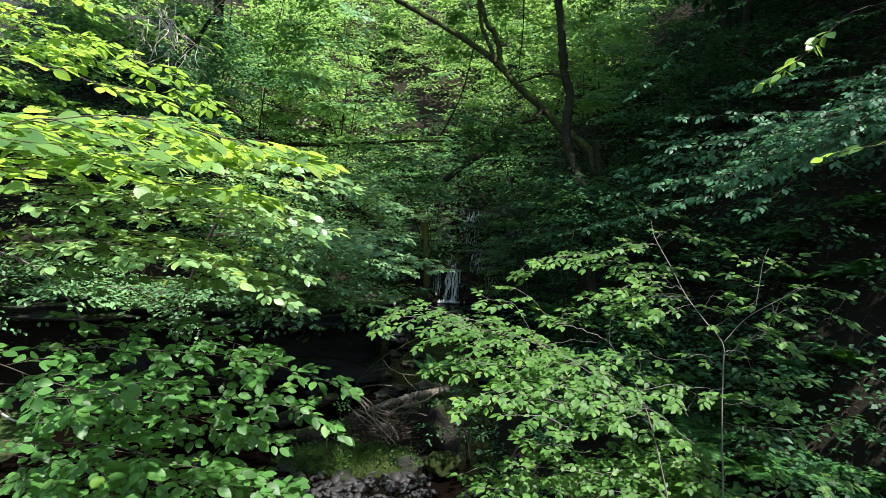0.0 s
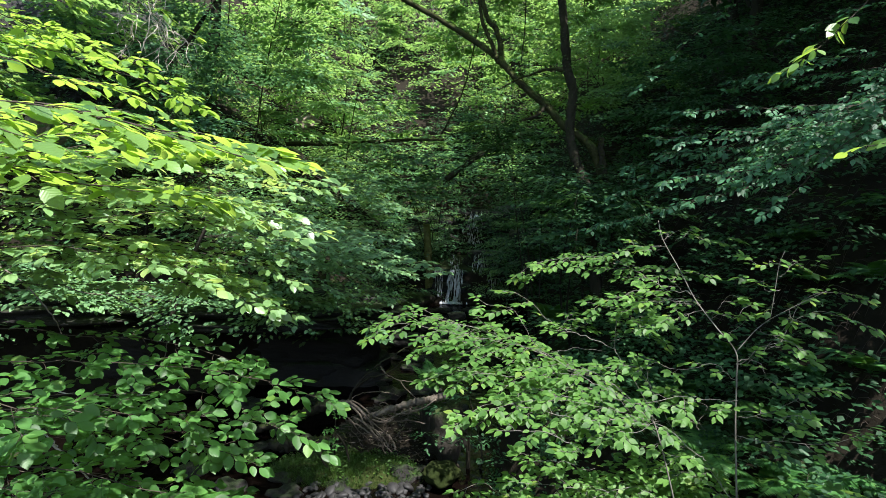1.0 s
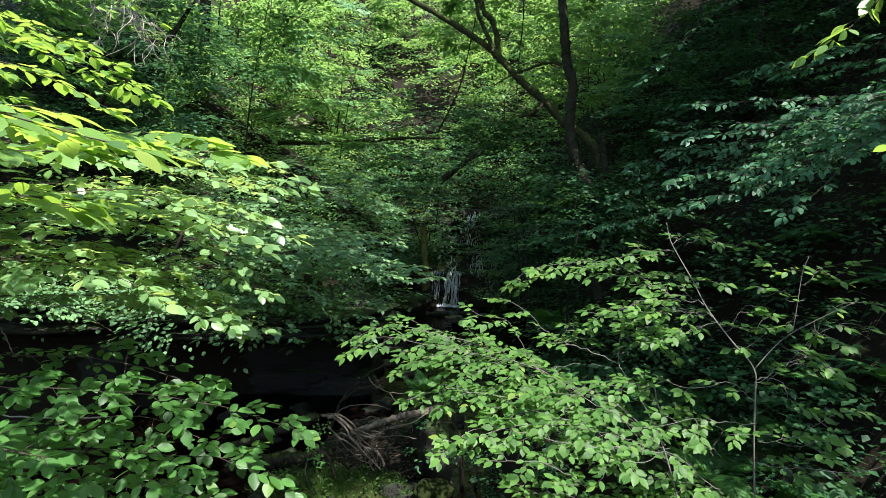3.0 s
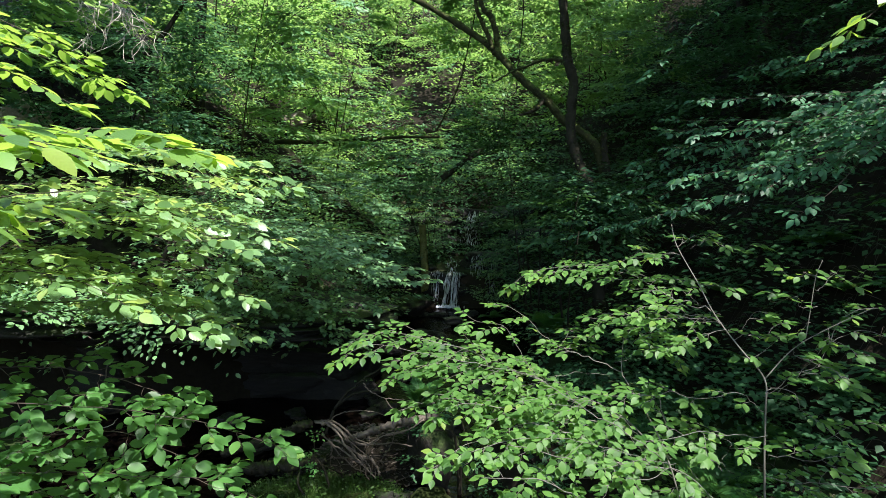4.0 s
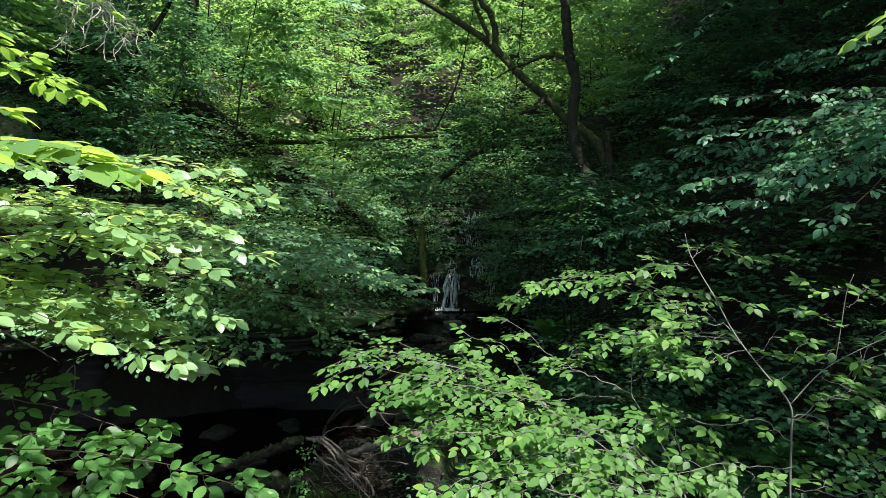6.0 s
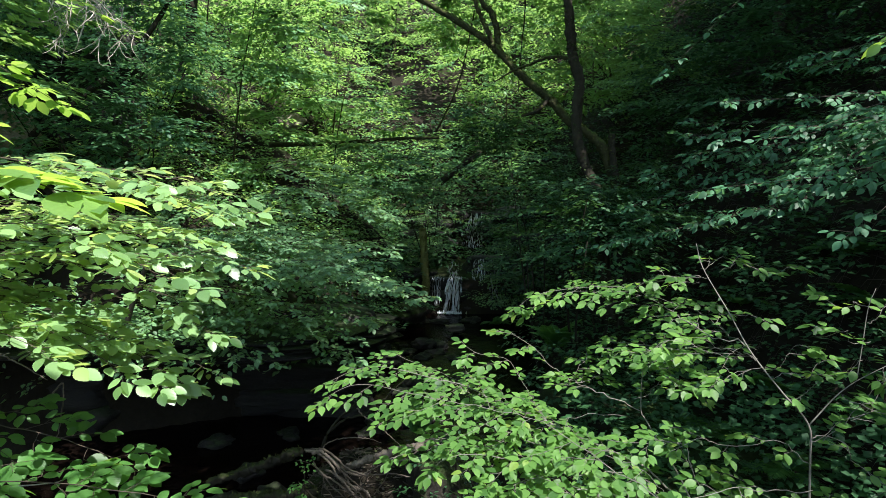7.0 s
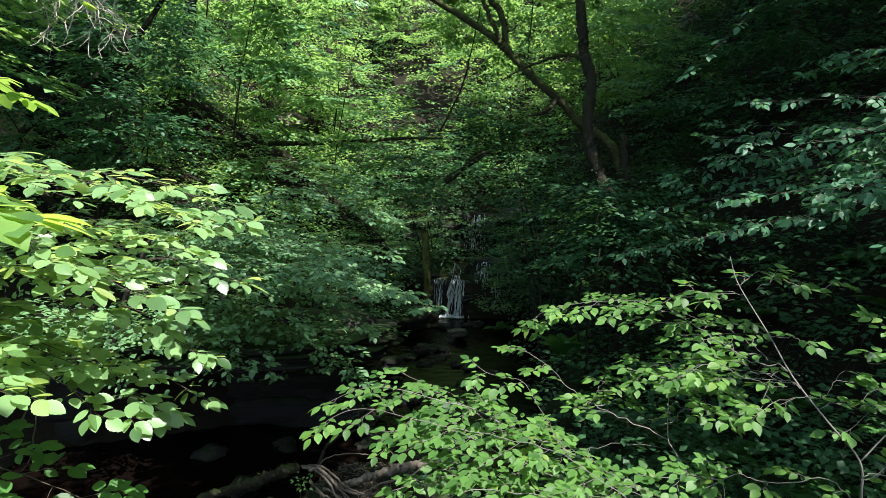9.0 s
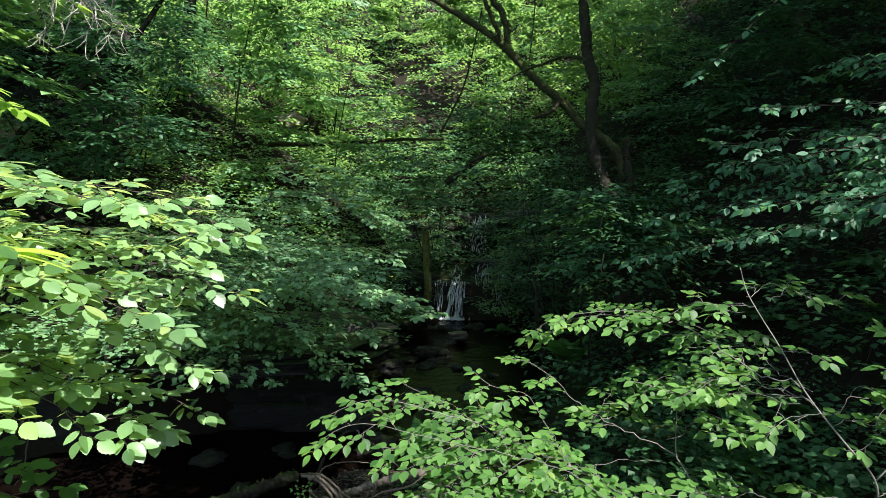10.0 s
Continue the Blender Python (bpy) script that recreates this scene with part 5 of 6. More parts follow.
bush("leafy bush beside the rock face", 67, (-5.0, 9.0), [((-4.407, 8.717, 4.973), 0.7, 55), ((-4.564, 8.515, 4.166), 0.7, 55), ((-3.846, 8.339, 3.603), 0.7, 55), ((-3.856, 9.134, 4.704), 0.7, 50), ((-5.179, 8.299, 3.471), 0.7, 50), ((-6.302, 8.860, 5.033), 0.6, 45), ((-4.532, 9.710, 5.788), 0.6, 45), ((-6.134, 8.468, 4.150), 0.6, 45)], LEAF_SHADE)
bush("light green leafy bush high on the slope behind the trunks", 68, (4.6, 14.2), [((3.660, 13.369, 6.846), 1.0, 60), ((4.234, 12.395, 5.886), 0.9, 55), ((3.105, 13.854, 6.134), 1.0, 60), ((2.732, 14.333, 7.568), 1.1, 60), ((3.503, 12.371, 5.421), 0.9, 50), ((2.144, 14.816, 6.866), 1.0, 55)], LEAF_FAR, 0.10)
bush("dim leafy bush high on the steep bank", 69, (5.4, 8.6), [((3.842, 9.382, 5.250), 0.8, 50), ((4.297, 9.002, 4.547), 0.8, 50), ((3.773, 9.783, 4.628), 0.8, 50), ((4.917, 9.021, 5.105), 0.8, 50), ((5.402, 8.838, 5.261), 0.8, 45), ((3.346, 9.771, 4.101), 0.7, 45)], LEAF_SHADE, 0.085)


bush("leafy bush hanging down the broken rock face", 75, (-7.4, 10.0), [((-7.1, 9.9, 6.0), 0.6, 50), ((-6.3, 9.8, 5.9), 0.6, 50), ((-5.9, 10.5, 5.9), 0.5, 44), ((-7.6, 9.8, 5.3), 0.5, 36), ((-6.7, 9.7, 5.2), 0.45, 30)], LEAF_FAR, 0.09)
bush("small-leaved plants on the wet rock beside the falls", 70, (1.5, 14.6), [((1.399, 14.2, 1.597), 0.42, 34), ((1.324, 13.8, 0.932), 0.42, 34), ((1.570, 14.0, 2.277), 0.42, 34)], LEAF_BANK, 0.06)
bush("small-leaved plants between the two falls", 71, (-0.9, 16.6), [((-0.355, 16.0, 2.467), 0.4, 32), ((-0.35, 17.0, 2.92), 0.36, 30), ((1.50, 17.0, 2.92), 0.4, 30), ((-1.0, 17.2, 3.1), 0.4, 32), ((-0.838, 15.4, 2.114), 0.4, 32)], LEAF_BANK, 0.065)


bush("pale green leafy herb beside the stream", 73, (1.9, 4.9), [((1.941, 4.8, -0.237), 0.3, 26), ((2.365, 5.0, -0.234), 0.3, 26), ((1.591, 4.6, -0.249), 0.3, 26), ((1.988, 4.5, -0.213), 0.3, 26)], LEAF_ELM, 0.07)
bush("small green herbs growing between the logs", 74, (-1.0, 6.3), [((-1.274, 6.300, -0.239), 0.09, 3), ((-1.116, 6.250, -0.357), 0.09, 3), ((-1.356, 6.300, -0.411), 0.09, 3), ((-1.232, 6.350, -0.114), 0.09, 3)], LEAF_FERN, 0.040, per=6, spread=0.10)
bush("few dark leaves growing over the mossy boulder", 77, (0.3, 6.5), [((0.03, 6.3, 0.0), 0.14, 8), ((0.2, 6.25, -0.2), 0.14, 8), ((-0.15, 6.2, -0.25), 0.12, 8), ((0.3, 6.4, 0.08), 0.14, 8)], LEAF_IVY_SHADED, 0.045, per=8, spread=0.16)


# ---- stream side ----


def rock_mesh(name, mat, seed, flat=0.6, lumps=0.35, detail=3):
    bm = bmesh.new()
    bmesh.ops.create_icosphere(bm, subdivisions=detail, radius=0.5)
    off = Vector((seed * 7.3, seed * 3.1, seed * 1.7))
    for v in bm.verts:
        k = 1 + lumps * noise.noise(v.co * 2.2 + off) + 0.5 * lumps * noise.noise(v.co * 5 + off)
        v.co *= k
        v.co.z *= flat
    for f in bm.faces:
        f.smooth = True
    me = bpy.data.meshes.new(name)
    bm.to_mesh(me)
    bm.free()
    me.materials.append(mat)
    return me


# the lip of the lower fall: its two ends and its height
LIP = (-0.41, 0.385, 1.365)


def waterfall():
    """Two falls over dark ledges: threads of water that leave the lip and drop, and thin broken veils down wet rock."""
    rng = np.random.default_rng(51)

    def ribbon(s, p, r):
        v = []
        for q, w in zip(p, r):
            v += [q - (w, 0, 0), q + (0, -w * 0.45, 0), q + (w, 0, 0), q + (0, w * 0.3, 0)]
        i = np.arange(len(p) - 1)[:, None] * 4
        j = np.arange(4)[None]
        s.add(np.array(v), [np.stack([i + j, i + (j + 1) % 4, i + 4 + (j + 1) % 4, i + 4 + j], -1).reshape(-1, 4)])

    def threads(ob, x0, x1, y, top, foot, n, throw, wide, slant=0.0, spread=1.0):
        """Threads between x0 and x1; each a flat ribbon that widens, wavers and breaks up on its way down."""
        for k in range(n):
            u = rng.uniform(0, 1)
            x = x0 + (x1 - x0) * u
            s = Soup()
            m = 22
            t = np.linspace(0, 1, m)
            drop = (top - foot) * (1.0 if rng.uniform() < 0.6 else rng.uniform(0.3, 0.9))
            lip = np.clip(t * 7, 0, 1)
            wander = np.cumsum(rng.normal(0, 0.006, m)) + (u - 0.5) * (x1 - x0) * (spread - 1) * t
            p = np.stack([x + slant * t ** 1.5 + wander, y + 0.14 - 0.14 * lip - throw * t ** 0.8 + rng.normal(0, 0.004, m), top + rng.normal(0, 0.018) - drop * t ** 1.6], 1)
            r = wide * rng.uniform(0.25, 1.6) * (0.5 + 1.0 * t) * (1 + 0.55 * np.sin(t * rng.uniform(8, 26) + rng.uniform(0, 6)))
            r[-1] *= 0.3
            ribbon(s, p, r)
            part("thread", rescale(s.mesh("thread", FALL), ob.location), ob)

    def veil(ob, x0, x1, y, top, foot, n, throw, wide, slant=0.0):
        """Short broken dashes of water that cling to the rock."""
        s = Soup()
        for k in range(n):
            u = rng.uniform(0, 1) ** 0.85
            ln = rng.uniform(0.03, 0.16)
            x = x0 + (x1 - x0) * np.clip(rng.normal(0.5, 0.26), 0, 1) + slant * u + 0.03 * math.sin(u * 19 + k % 3)
            t = np.linspace(0, 1, 6)
            p = np.stack([x + np.cumsum(rng.normal(0, 0.006, 6)), y - throw * (u + 0.1 * t) + rng.normal(0, 0.012), top - (top - foot) * u - ln * t], 1)
            r = wide * rng.uniform(0.4, 1.5) * np.array([0.2, 0.8, 1, 0.9, 0.7, 0.15])
            ribbon(s, p, r)
        tagged(part("veil", rescale(s.mesh("veil", FALL), ob.location), ob, "thin broken veil of water"), kind="stuff")

    lower = thing("waterfall", "small white waterfall dropping from a dark ledge into a pool", "waterfall", at=(-0.1, 14.9, 0.49))
    threads(lower, LIP[0], LIP[0] + 0.22, 14.95, LIP[2], 0.62, 9, 0.14, 0.005, slant=-0.04)
    threads(lower, LIP[0] + 0.40, LIP[0] + 0.66, 14.88, LIP[2], 0.48, 22, 0.20, 0.009, slant=-0.09, spread=1.25)
    threads(lower, LIP[0] + 0.66, LIP[1], 14.90, LIP[2], 0.50, 6, 0.16, 0.005, slant=-0.02)
    threads(lower, LIP[0] - 0.02, LIP[1] + 0.03, 14.96, LIP[2] + 0.01, LIP[2] - 0.12, 14, 0.06, 0.006)
    side = thing("waterfall", "thin veil of water over the mossy rock beside the main fall", "waterfall", at=(1.0, 15.1, 1.2))
    veil(side, 0.66, 1.06, 15.12, 1.86, LIP[2] - 0.04, 75, 0.16, 0.006, slant=-0.12)
    veil(side, 0.98, 1.28, 15.08, 1.74, 0.72, 60, 0.2, 0.005, slant=0.06)
    veil(side, 0.0, 0.22, 15.2, 1.80, LIP[2], 24, 0.16, 0.005)
    upper = thing("waterfall", "pale upper waterfall half hidden by leaves", "waterfall", at=(0.66, 17.8, 1.8))
    veil(upper, 0.42, 0.98, 17.70, 3.20, 2.95, 40, 0.06, 0.010)
    veil(upper, 0.36, 0.96, 17.66, 3.10, 2.15, 150, 0.18, 0.006)
    foam = Soup()
    for k in range(120):
        x, y = rng.normal(LIP[0] + 0.44, 0.13), rng.normal(14.62, 0.06)
        h = abs(rng.normal(0, 0.02)) + 0.010
        tube(foam, [(x, y, 0.45), (x, y, 0.48 + h)], [rng.uniform(0.010, 0.03), 0.005], 6)
    tagged(part("splash", rescale(foam.mesh("splash", FALL), lower.location), lower, "white splash at the foot of the fall"), kind="stuff")


waterfall()

# ledges and boulders


def slab_mesh(name, mat, seed):
    """One bed of rock: a block with broken, rounded edges and a pitted face."""
    bm = bmesh.new()
    bmesh.ops.create_cube(bm, size=1.0)
    bmesh.ops.subdivide_edges(bm, edges=bm.edges[:], cuts=11, use_grid_fill=True)
    off = Vector((seed * 5.3, seed * 2.9, seed * 1.1))
    for v in bm.verts:
        c = v.co * 2
        r = (abs(c.x) ** 5 + abs(c.y) ** 5 + abs(c.z) ** 5) ** 0.2
        c = c / r * 0.5
        k = 0.20 * noise.noise(c * 2.1 + off) + 0.10 * noise.noise(c * 5.0 + off) + 0.05 * noise.noise(c * 11.0 + off)
        v.co = c * (1 + k) + Vector((0.06 * noise.noise(c * 1.5 - off), 0.06 * noise.noise(c * 1.7 + off * 2), 0))
    for f in bm.faces:
        f.smooth = True
    me = bpy.data.meshes.new(name)
    bm.to_mesh(me)
    bm.free()
    me.materials.append(mat)
    return me


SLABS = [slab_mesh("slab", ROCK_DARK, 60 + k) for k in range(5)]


def ledge(at, size, beds, seed, label="dark wet layered rock ledge with moss"):
    """Beds of rock stacked with small offsets, standing on the ground."""
    rng = np.random.default_rng(seed)
    ob = thing("rock_ledge", label, "rock", "ledges of the gorge", at=at)
    z = 0.0
    for k in range(beds):
        h = size[2] / beds * rng.uniform(0.8, 1.25)
        sl = part("slab", SLABS[(seed + k) % 5], ob)
        sl.matrix_basis = Matrix.LocRotScale((rng.uniform(-0.08, 0.08), rng.uniform(-0.12, 0.12) + 0.05 * k, z + h / 2), Euler((0, rng.uniform(-0.05, 0.05), rng.uniform(-0.15, 0.15))), (size[0] * rng.uniform(0.9, 1.1), size[1] * rng.uniform(0.85, 1.1), h * 1.2))
        z += h


ledge((-0.02, 15.45, 0.24), (1.3, 0.8, 1.1), 3, 1, "dark wet rock ledge under the waterfall")
ledge((-1.25, 15.5, 0.1), (1.5, 1.2, 1.5), 4, 2)
ledge((1.2, 15.8, 0.2), (1.5, 0.8, 1.6), 4, 3)
ledge((2.4, 15.3, 0.3), (1.6, 1.4, 1.9), 4, 4)
ledge((0.66, 18.25, 1.5), (1.5, 0.8, 1.7), 4, 5, "dark rock step behind the upper waterfall")
ledge((-0.7, 17.8, 1.35), (1.8, 1.2, 1.6), 4, 6)
ledge((2.15, 17.7, 1.35), (1.8, 1.3, 1.9), 4, 7)
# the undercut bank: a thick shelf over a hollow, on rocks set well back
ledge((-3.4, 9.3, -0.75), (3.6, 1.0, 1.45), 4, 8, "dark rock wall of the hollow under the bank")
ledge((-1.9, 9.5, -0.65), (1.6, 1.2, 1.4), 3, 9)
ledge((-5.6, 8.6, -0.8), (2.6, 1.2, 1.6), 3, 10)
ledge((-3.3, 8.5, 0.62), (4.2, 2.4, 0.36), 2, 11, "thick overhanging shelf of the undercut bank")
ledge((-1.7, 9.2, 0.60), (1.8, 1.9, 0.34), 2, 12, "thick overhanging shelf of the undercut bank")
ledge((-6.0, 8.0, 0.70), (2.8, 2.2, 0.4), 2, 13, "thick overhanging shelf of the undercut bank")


def cliff(at, width, height, turn, seed, label):
    """A broken rock face: an upright sheet of ribs and pockets with a back and a top."""
    n = 70
    gx, gz = np.meshgrid(np.linspace(-1, 1, n), np.linspace(0, 1, n))
    px, pz = gx * width / 2, gz * height
    bulge = 0.55 * value_noise(px * 0.9, pz * 1.1, seed) + 0.28 * np.abs(value_noise(px * 2.2, pz * 3.1, seed + 1)) + 0.12 * value_noise(px * 5, pz * 7, seed + 2) + 0.05 * value_noise(px * 13, pz * 15, seed + 3)
    edge = np.clip((1 - np.abs(gx + 0.12 * value_noise(pz * 1.3, px * 0, seed + 5))) * 3, 0, 1) * np.clip((1 - gz) * 6, 0, 1)
    front = np.stack([px * (1 + 0.05 * value_noise(pz * 2, px * 0, seed)), -(0.5 + bulge) * edge - 0.05, pz], -1).reshape(-1, 3)
    back = np.stack([px, 0 * px + 0.6, pz], -1).reshape(-1, 3)
    i = np.arange(n - 1)[:, None] * n + np.arange(n - 1)[None]
    q = np.stack([i, i + 1, i + n + 1, i + n], -1).reshape(-1, 4)
    rim = np.concatenate([np.arange(n), np.arange(1, n) * n + n - 1, (n - 1) * n + np.arange(n - 2, -1, -1), np.arange(n - 2, -1, -1) * n])
    s = Soup()
    r2 = np.roll(rim, -1)
    s.add(np.concatenate([front, back]), [q, q[:, ::-1] + n * n, np.stack([rim[:-1], rim[:-1] + n * n, r2[:-1] + n * n, r2[:-1]], -1)])
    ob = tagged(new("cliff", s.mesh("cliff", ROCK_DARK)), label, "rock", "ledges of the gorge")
    ob.matrix_world = pose(*at, 0, 0, turn)


cliff((-7.6, 10.8, 0.9), 3.6, 5.6, 14, 3, "tall dark broken rock face on the bank")

BOULDERS = [((0.027, 6.537, -0.306), (0.52, 0.5, 0.74), ROCK_MOSS), ((-0.009, 6.137, -0.642), (0.5, 0.4, 0.22), MOSS), ((-1.686, 6.896, -0.717), (0.6, 0.4, 0.35), ROCK_DARK),
            ((-0.826, 13.412, 0.60), (0.9, 0.7, 0.5), ROCK_MOSS), ((0.190, 12.979, 0.33), (0.5, 0.4, 0.2), ROCK), ((-0.438, 11.958, 0.15), (0.5, 0.4, 0.22), ROCK_DARK), ((-0.960, 10.937, 0.057), (0.6, 0.5, 0.25), ROCK_DARK),
            ((-2.950, 9.261, -0.618), (0.6, 0.45, 0.24), ROCK_DARK), ((-3.768, 8.128, -0.615), (0.5, 0.4, 0.2), ROCK_DARK), ((-1.238, 9.329, -0.591), (0.6, 0.5, 0.3), ROCK_DARK)]
for k, (at, size, mat) in enumerate(BOULDERS):
    ob = tagged(new("boulder", rock_mesh("boulder", mat, 80 + k, 1.0, 0.4, 4)), "green moss-covered boulder at the stream edge" if mat in (ROCK_MOSS, MOSS) else "dark wet boulder in the stream", "boulder", "boulders in the stream")
    ob.matrix_world = Matrix.LocRotScale(at, Euler((0, 0, k * 1.3)), size)


# pale stones stand in for sunlit ground; the brightness is in their colour
for k, (at, size) in enumerate([((-3.753, 13.9, 5.00), (0.62, 0.4, 0.42)), ((-6.893, 9.4, 3.699), (0.9, 0.7, 1.0)), ((-7.405, 10.2, 4.012), (0.7, 0.6, 1.3))]):
    ob = tagged(new("rock_outcrop", rock_mesh("rock_outcrop", ROCK_PALE, 180 + k, 0.9, 0.6, 4)), "pale rock outcrop showing through the leaves, coloured bright as if sunlit", "rock", "rock outcrops")
    ob.matrix_world = Matrix.LocRotScale(at, Euler((0.2, 0.1, k * 1.7)), size)


def stream_stones():
    """Dark rounded stones scattered up the bed towards the fall."""
    rng = np.random.default_rng(72)
    meshes = [rock_mesh("stone", ROCK_DARK, 140 + k, 0.6, 0.6, 4) for k in range(5)]
    for k in range(64):
        y = rng.uniform(5.6, 14.2)
        x = rng.uniform(-1.5, 0.9) if y > 8.5 else rng.uniform(-3.5, 0.3)
        s = rng.uniform(0.14, 0.42)
        z = float(np.interp(y, [-6, 4.5, 9, 14.95], [-1.35, -0.97, -0.38, 0.47]))
        ob = tagged(new("stone", meshes[k % 5]), "dark wet rounded stone in the shallow stream", "stone", "stones in the stream")
        ob.matrix_world = Matrix.LocRotScale((x, y, z - 0.02), Euler((0, 0, rng.uniform(0, 6))), (s * 1.3, s, s))


stream_stones()


def pebbles():
    rng = np.random.default_rng(71)
    meshes = [rock_mesh("pebble", PEBBLE, 120 + k, 0.62, 0.25, 2) for k in range(6)]
    for k in range(250):
        x, y = (rng.uniform(-1.5, -0.1), rng.uniform(5.2, 6.05)) if k < 190 else (rng.uniform(0.2, 0.8), rng.uniform(5.2, 5.8))
        s = rng.uniform(0.04, 0.10) if k % 5 else rng.uniform(0.09, 0.14)
        m = Matrix.LocRotScale((x, y, float(np.interp(y, [4.5, 9, 14.95], [-0.97, -0.38, 0.47])) + s * 0.10), Euler(rng.uniform(0, 6, 3) * (0.1, 0.1, 1)), (s * 1.3, s, s))
        ob = tagged(new("pebble", meshes[k % 6]), "small grey wet pebble in the stream bed", "pebble", "pebbles of the stream bed")
        ob.matrix_world = m


pebbles()


def turf_bank():
    """A low mossy hummock with grass and herbs in front of the rotten logs."""
    rng = np.random.default_rng(75)
    ob = thing("turf_bank", "low mossy grassy hummock beside the stream", "bank", at=(-1.1, 6.35, -0.85))
    n = 60
    gx, gy = np.meshgrid(np.linspace(-1, 1, n), np.linspace(-1, 1, n // 2))
    r = np.sqrt(gx ** 2 + gy ** 2)
    h = np.clip(1 - r ** 4, 0, 1) ** 0.6 * 0.25 + 0.05 * value_noise(gx * 5, gy * 3, 4) + 0.02 * value_noise(gx * 13, gy * 8, 5)
    v = np.stack([gx * 0.95, gy * 0.42, h - 0.05], -1).reshape(-1, 3)
    i = np.arange(n // 2 - 1)[:, None] * n + np.arange(n - 1)[None]
    s = Soup()
    s.add(v, [np.stack([i, i + 1, i + n + 1, i + n], -1).reshape(-1, 4)])
    part("turf", s.mesh("turf", MOSS), ob, "brown-green moss turf")
    s = Soup()
    k = 10000
    a, q = rng.uniform(0, 2 * math.pi, k), np.sqrt(rng.uniform(0, 1, k)) * 0.99
    x, y = np.cos(a) * q, np.sin(a) * q
    z = np.clip(1 - q ** 4, 0, 1) ** 0.6 * 0.25 - 0.06
    pos = np.stack([x * 0.95, y * 0.42, z], 1)
    way = rng.normal(0, 0.45, (k, 3)) + UP + np.stack([x, y, 0 * x], 1) * 0.5
    blade = (np.array([[-0.028, 0, 0], [0.028, 0, 0], [0.02, 0.55, -0.05], [-0.02, 0.55, -0.05], [0, 1, -0.22]]), [np.array([[0, 1, 2, 3]]), np.array([[3, 2, 4]])], np.zeros((5, 2)))
    place_blades(s, blade, pos, way, rng.normal(0, 1, (k, 3)), rng.uniform(0.04, 0.12, k))
    tagged(part("grass", s.mesh("grass", GRASS), ob), kind="stuff")
    s = Soup()
    k = 700
    a, q = rng.uniform(0, 2 * math.pi, k), np.sqrt(rng.uniform(0, 1, k)) * 0.9
    x, y = np.cos(a) * q, np.sin(a) * q
    z = np.clip(1 - q ** 4, 0, 1) ** 0.6 * 0.25 + rng.uniform(-0.03, 0.08, k)
    place_blades(s, SMALL, np.stack([x * 0.95, y * 0.42, z], 1), rng.normal(0, 1, (k, 3)) * (1, 1, 0.3), UP + rng.normal(0, 0.35, (k, 3)), rng.uniform(0.02, 0.045, k))
    tagged(part("herb_cover", s.mesh("herb_cover", GRASS), ob), kind="stuff")


turf_bank()


def dead_wood(name, label, paths, mat, category, seed, rough=0.09, moss=0):
    rng = np.random.default_rng(seed)
    origin = tuple(paths[0][0][0])
    ob = thing(name, label, category, at=origin)
    for k, (pts, r0, r1) in enumerate(paths):
        thick = r0 > 0.03
        p = smooth_path(pts, (14 if thick else 7) * len(pts))
        p = p + rng.normal(0, min(0.005, r0 * 0.35), p.shape)
        s = Soup()
        r = np.linspace(r0, r1, len(p)) * (1 + 0.10 * np.sin(np.arange(len(p)) * rng.uniform(0.3, 0.8)) + rng.normal(0, 0.06, len(p)))
        tube(s, p, r, 14 if thick else 6, rough, rng)
        log = part("log" if k == 0 and r0 > 0.04 else "branch", rescale(s.mesh(name, mat), origin), ob)
        if moss:
            tagged(part("moss", rescale(moss_tufts(p, r, rng, moss, 0.032, MOSS_TUFT, 1.2), origin), log), kind="stuff")
    return ob


dead_wood("rotten_log", "brown weathered log with a pale broken end lying across the stream", [([(0.052, 6.400, 0.135), (-0.147, 6.380, 0.091), (-0.403, 6.360, 0.034), (-0.660, 6.360, -0.052), (-0.921, 6.380, -0.157)], 0.042, 0.030)], WOOD_DEAD, "log", 81, 0.14)
dead_wood("rotten_log", "dark rotten wet log low beside the mossy hummock", [([(-2.018, 6.600, -0.561), (-1.728, 6.550, -0.521), (-1.415, 6.500, -0.458), (-1.150, 6.500, -0.404)], 0.060, 0.050)], BARK_DARK, "log", 82, 0.16, moss=160)
dead_wood("driftwood", "pale weathered dead branch on the log", [
    ([(0.011, 6.445, 0.092), (-0.208, 6.380, 0.052), (-0.320, 6.377, -0.049), (-0.499, 6.373, -0.091)], 0.0168, 0.0077),
    ([(-0.326, 6.457, 0.023), (-0.439, 6.434, 0.000), (-0.557, 6.411, -0.029)], 0.0181, 0.0103)], WOOD_DEAD, "branch", 83)
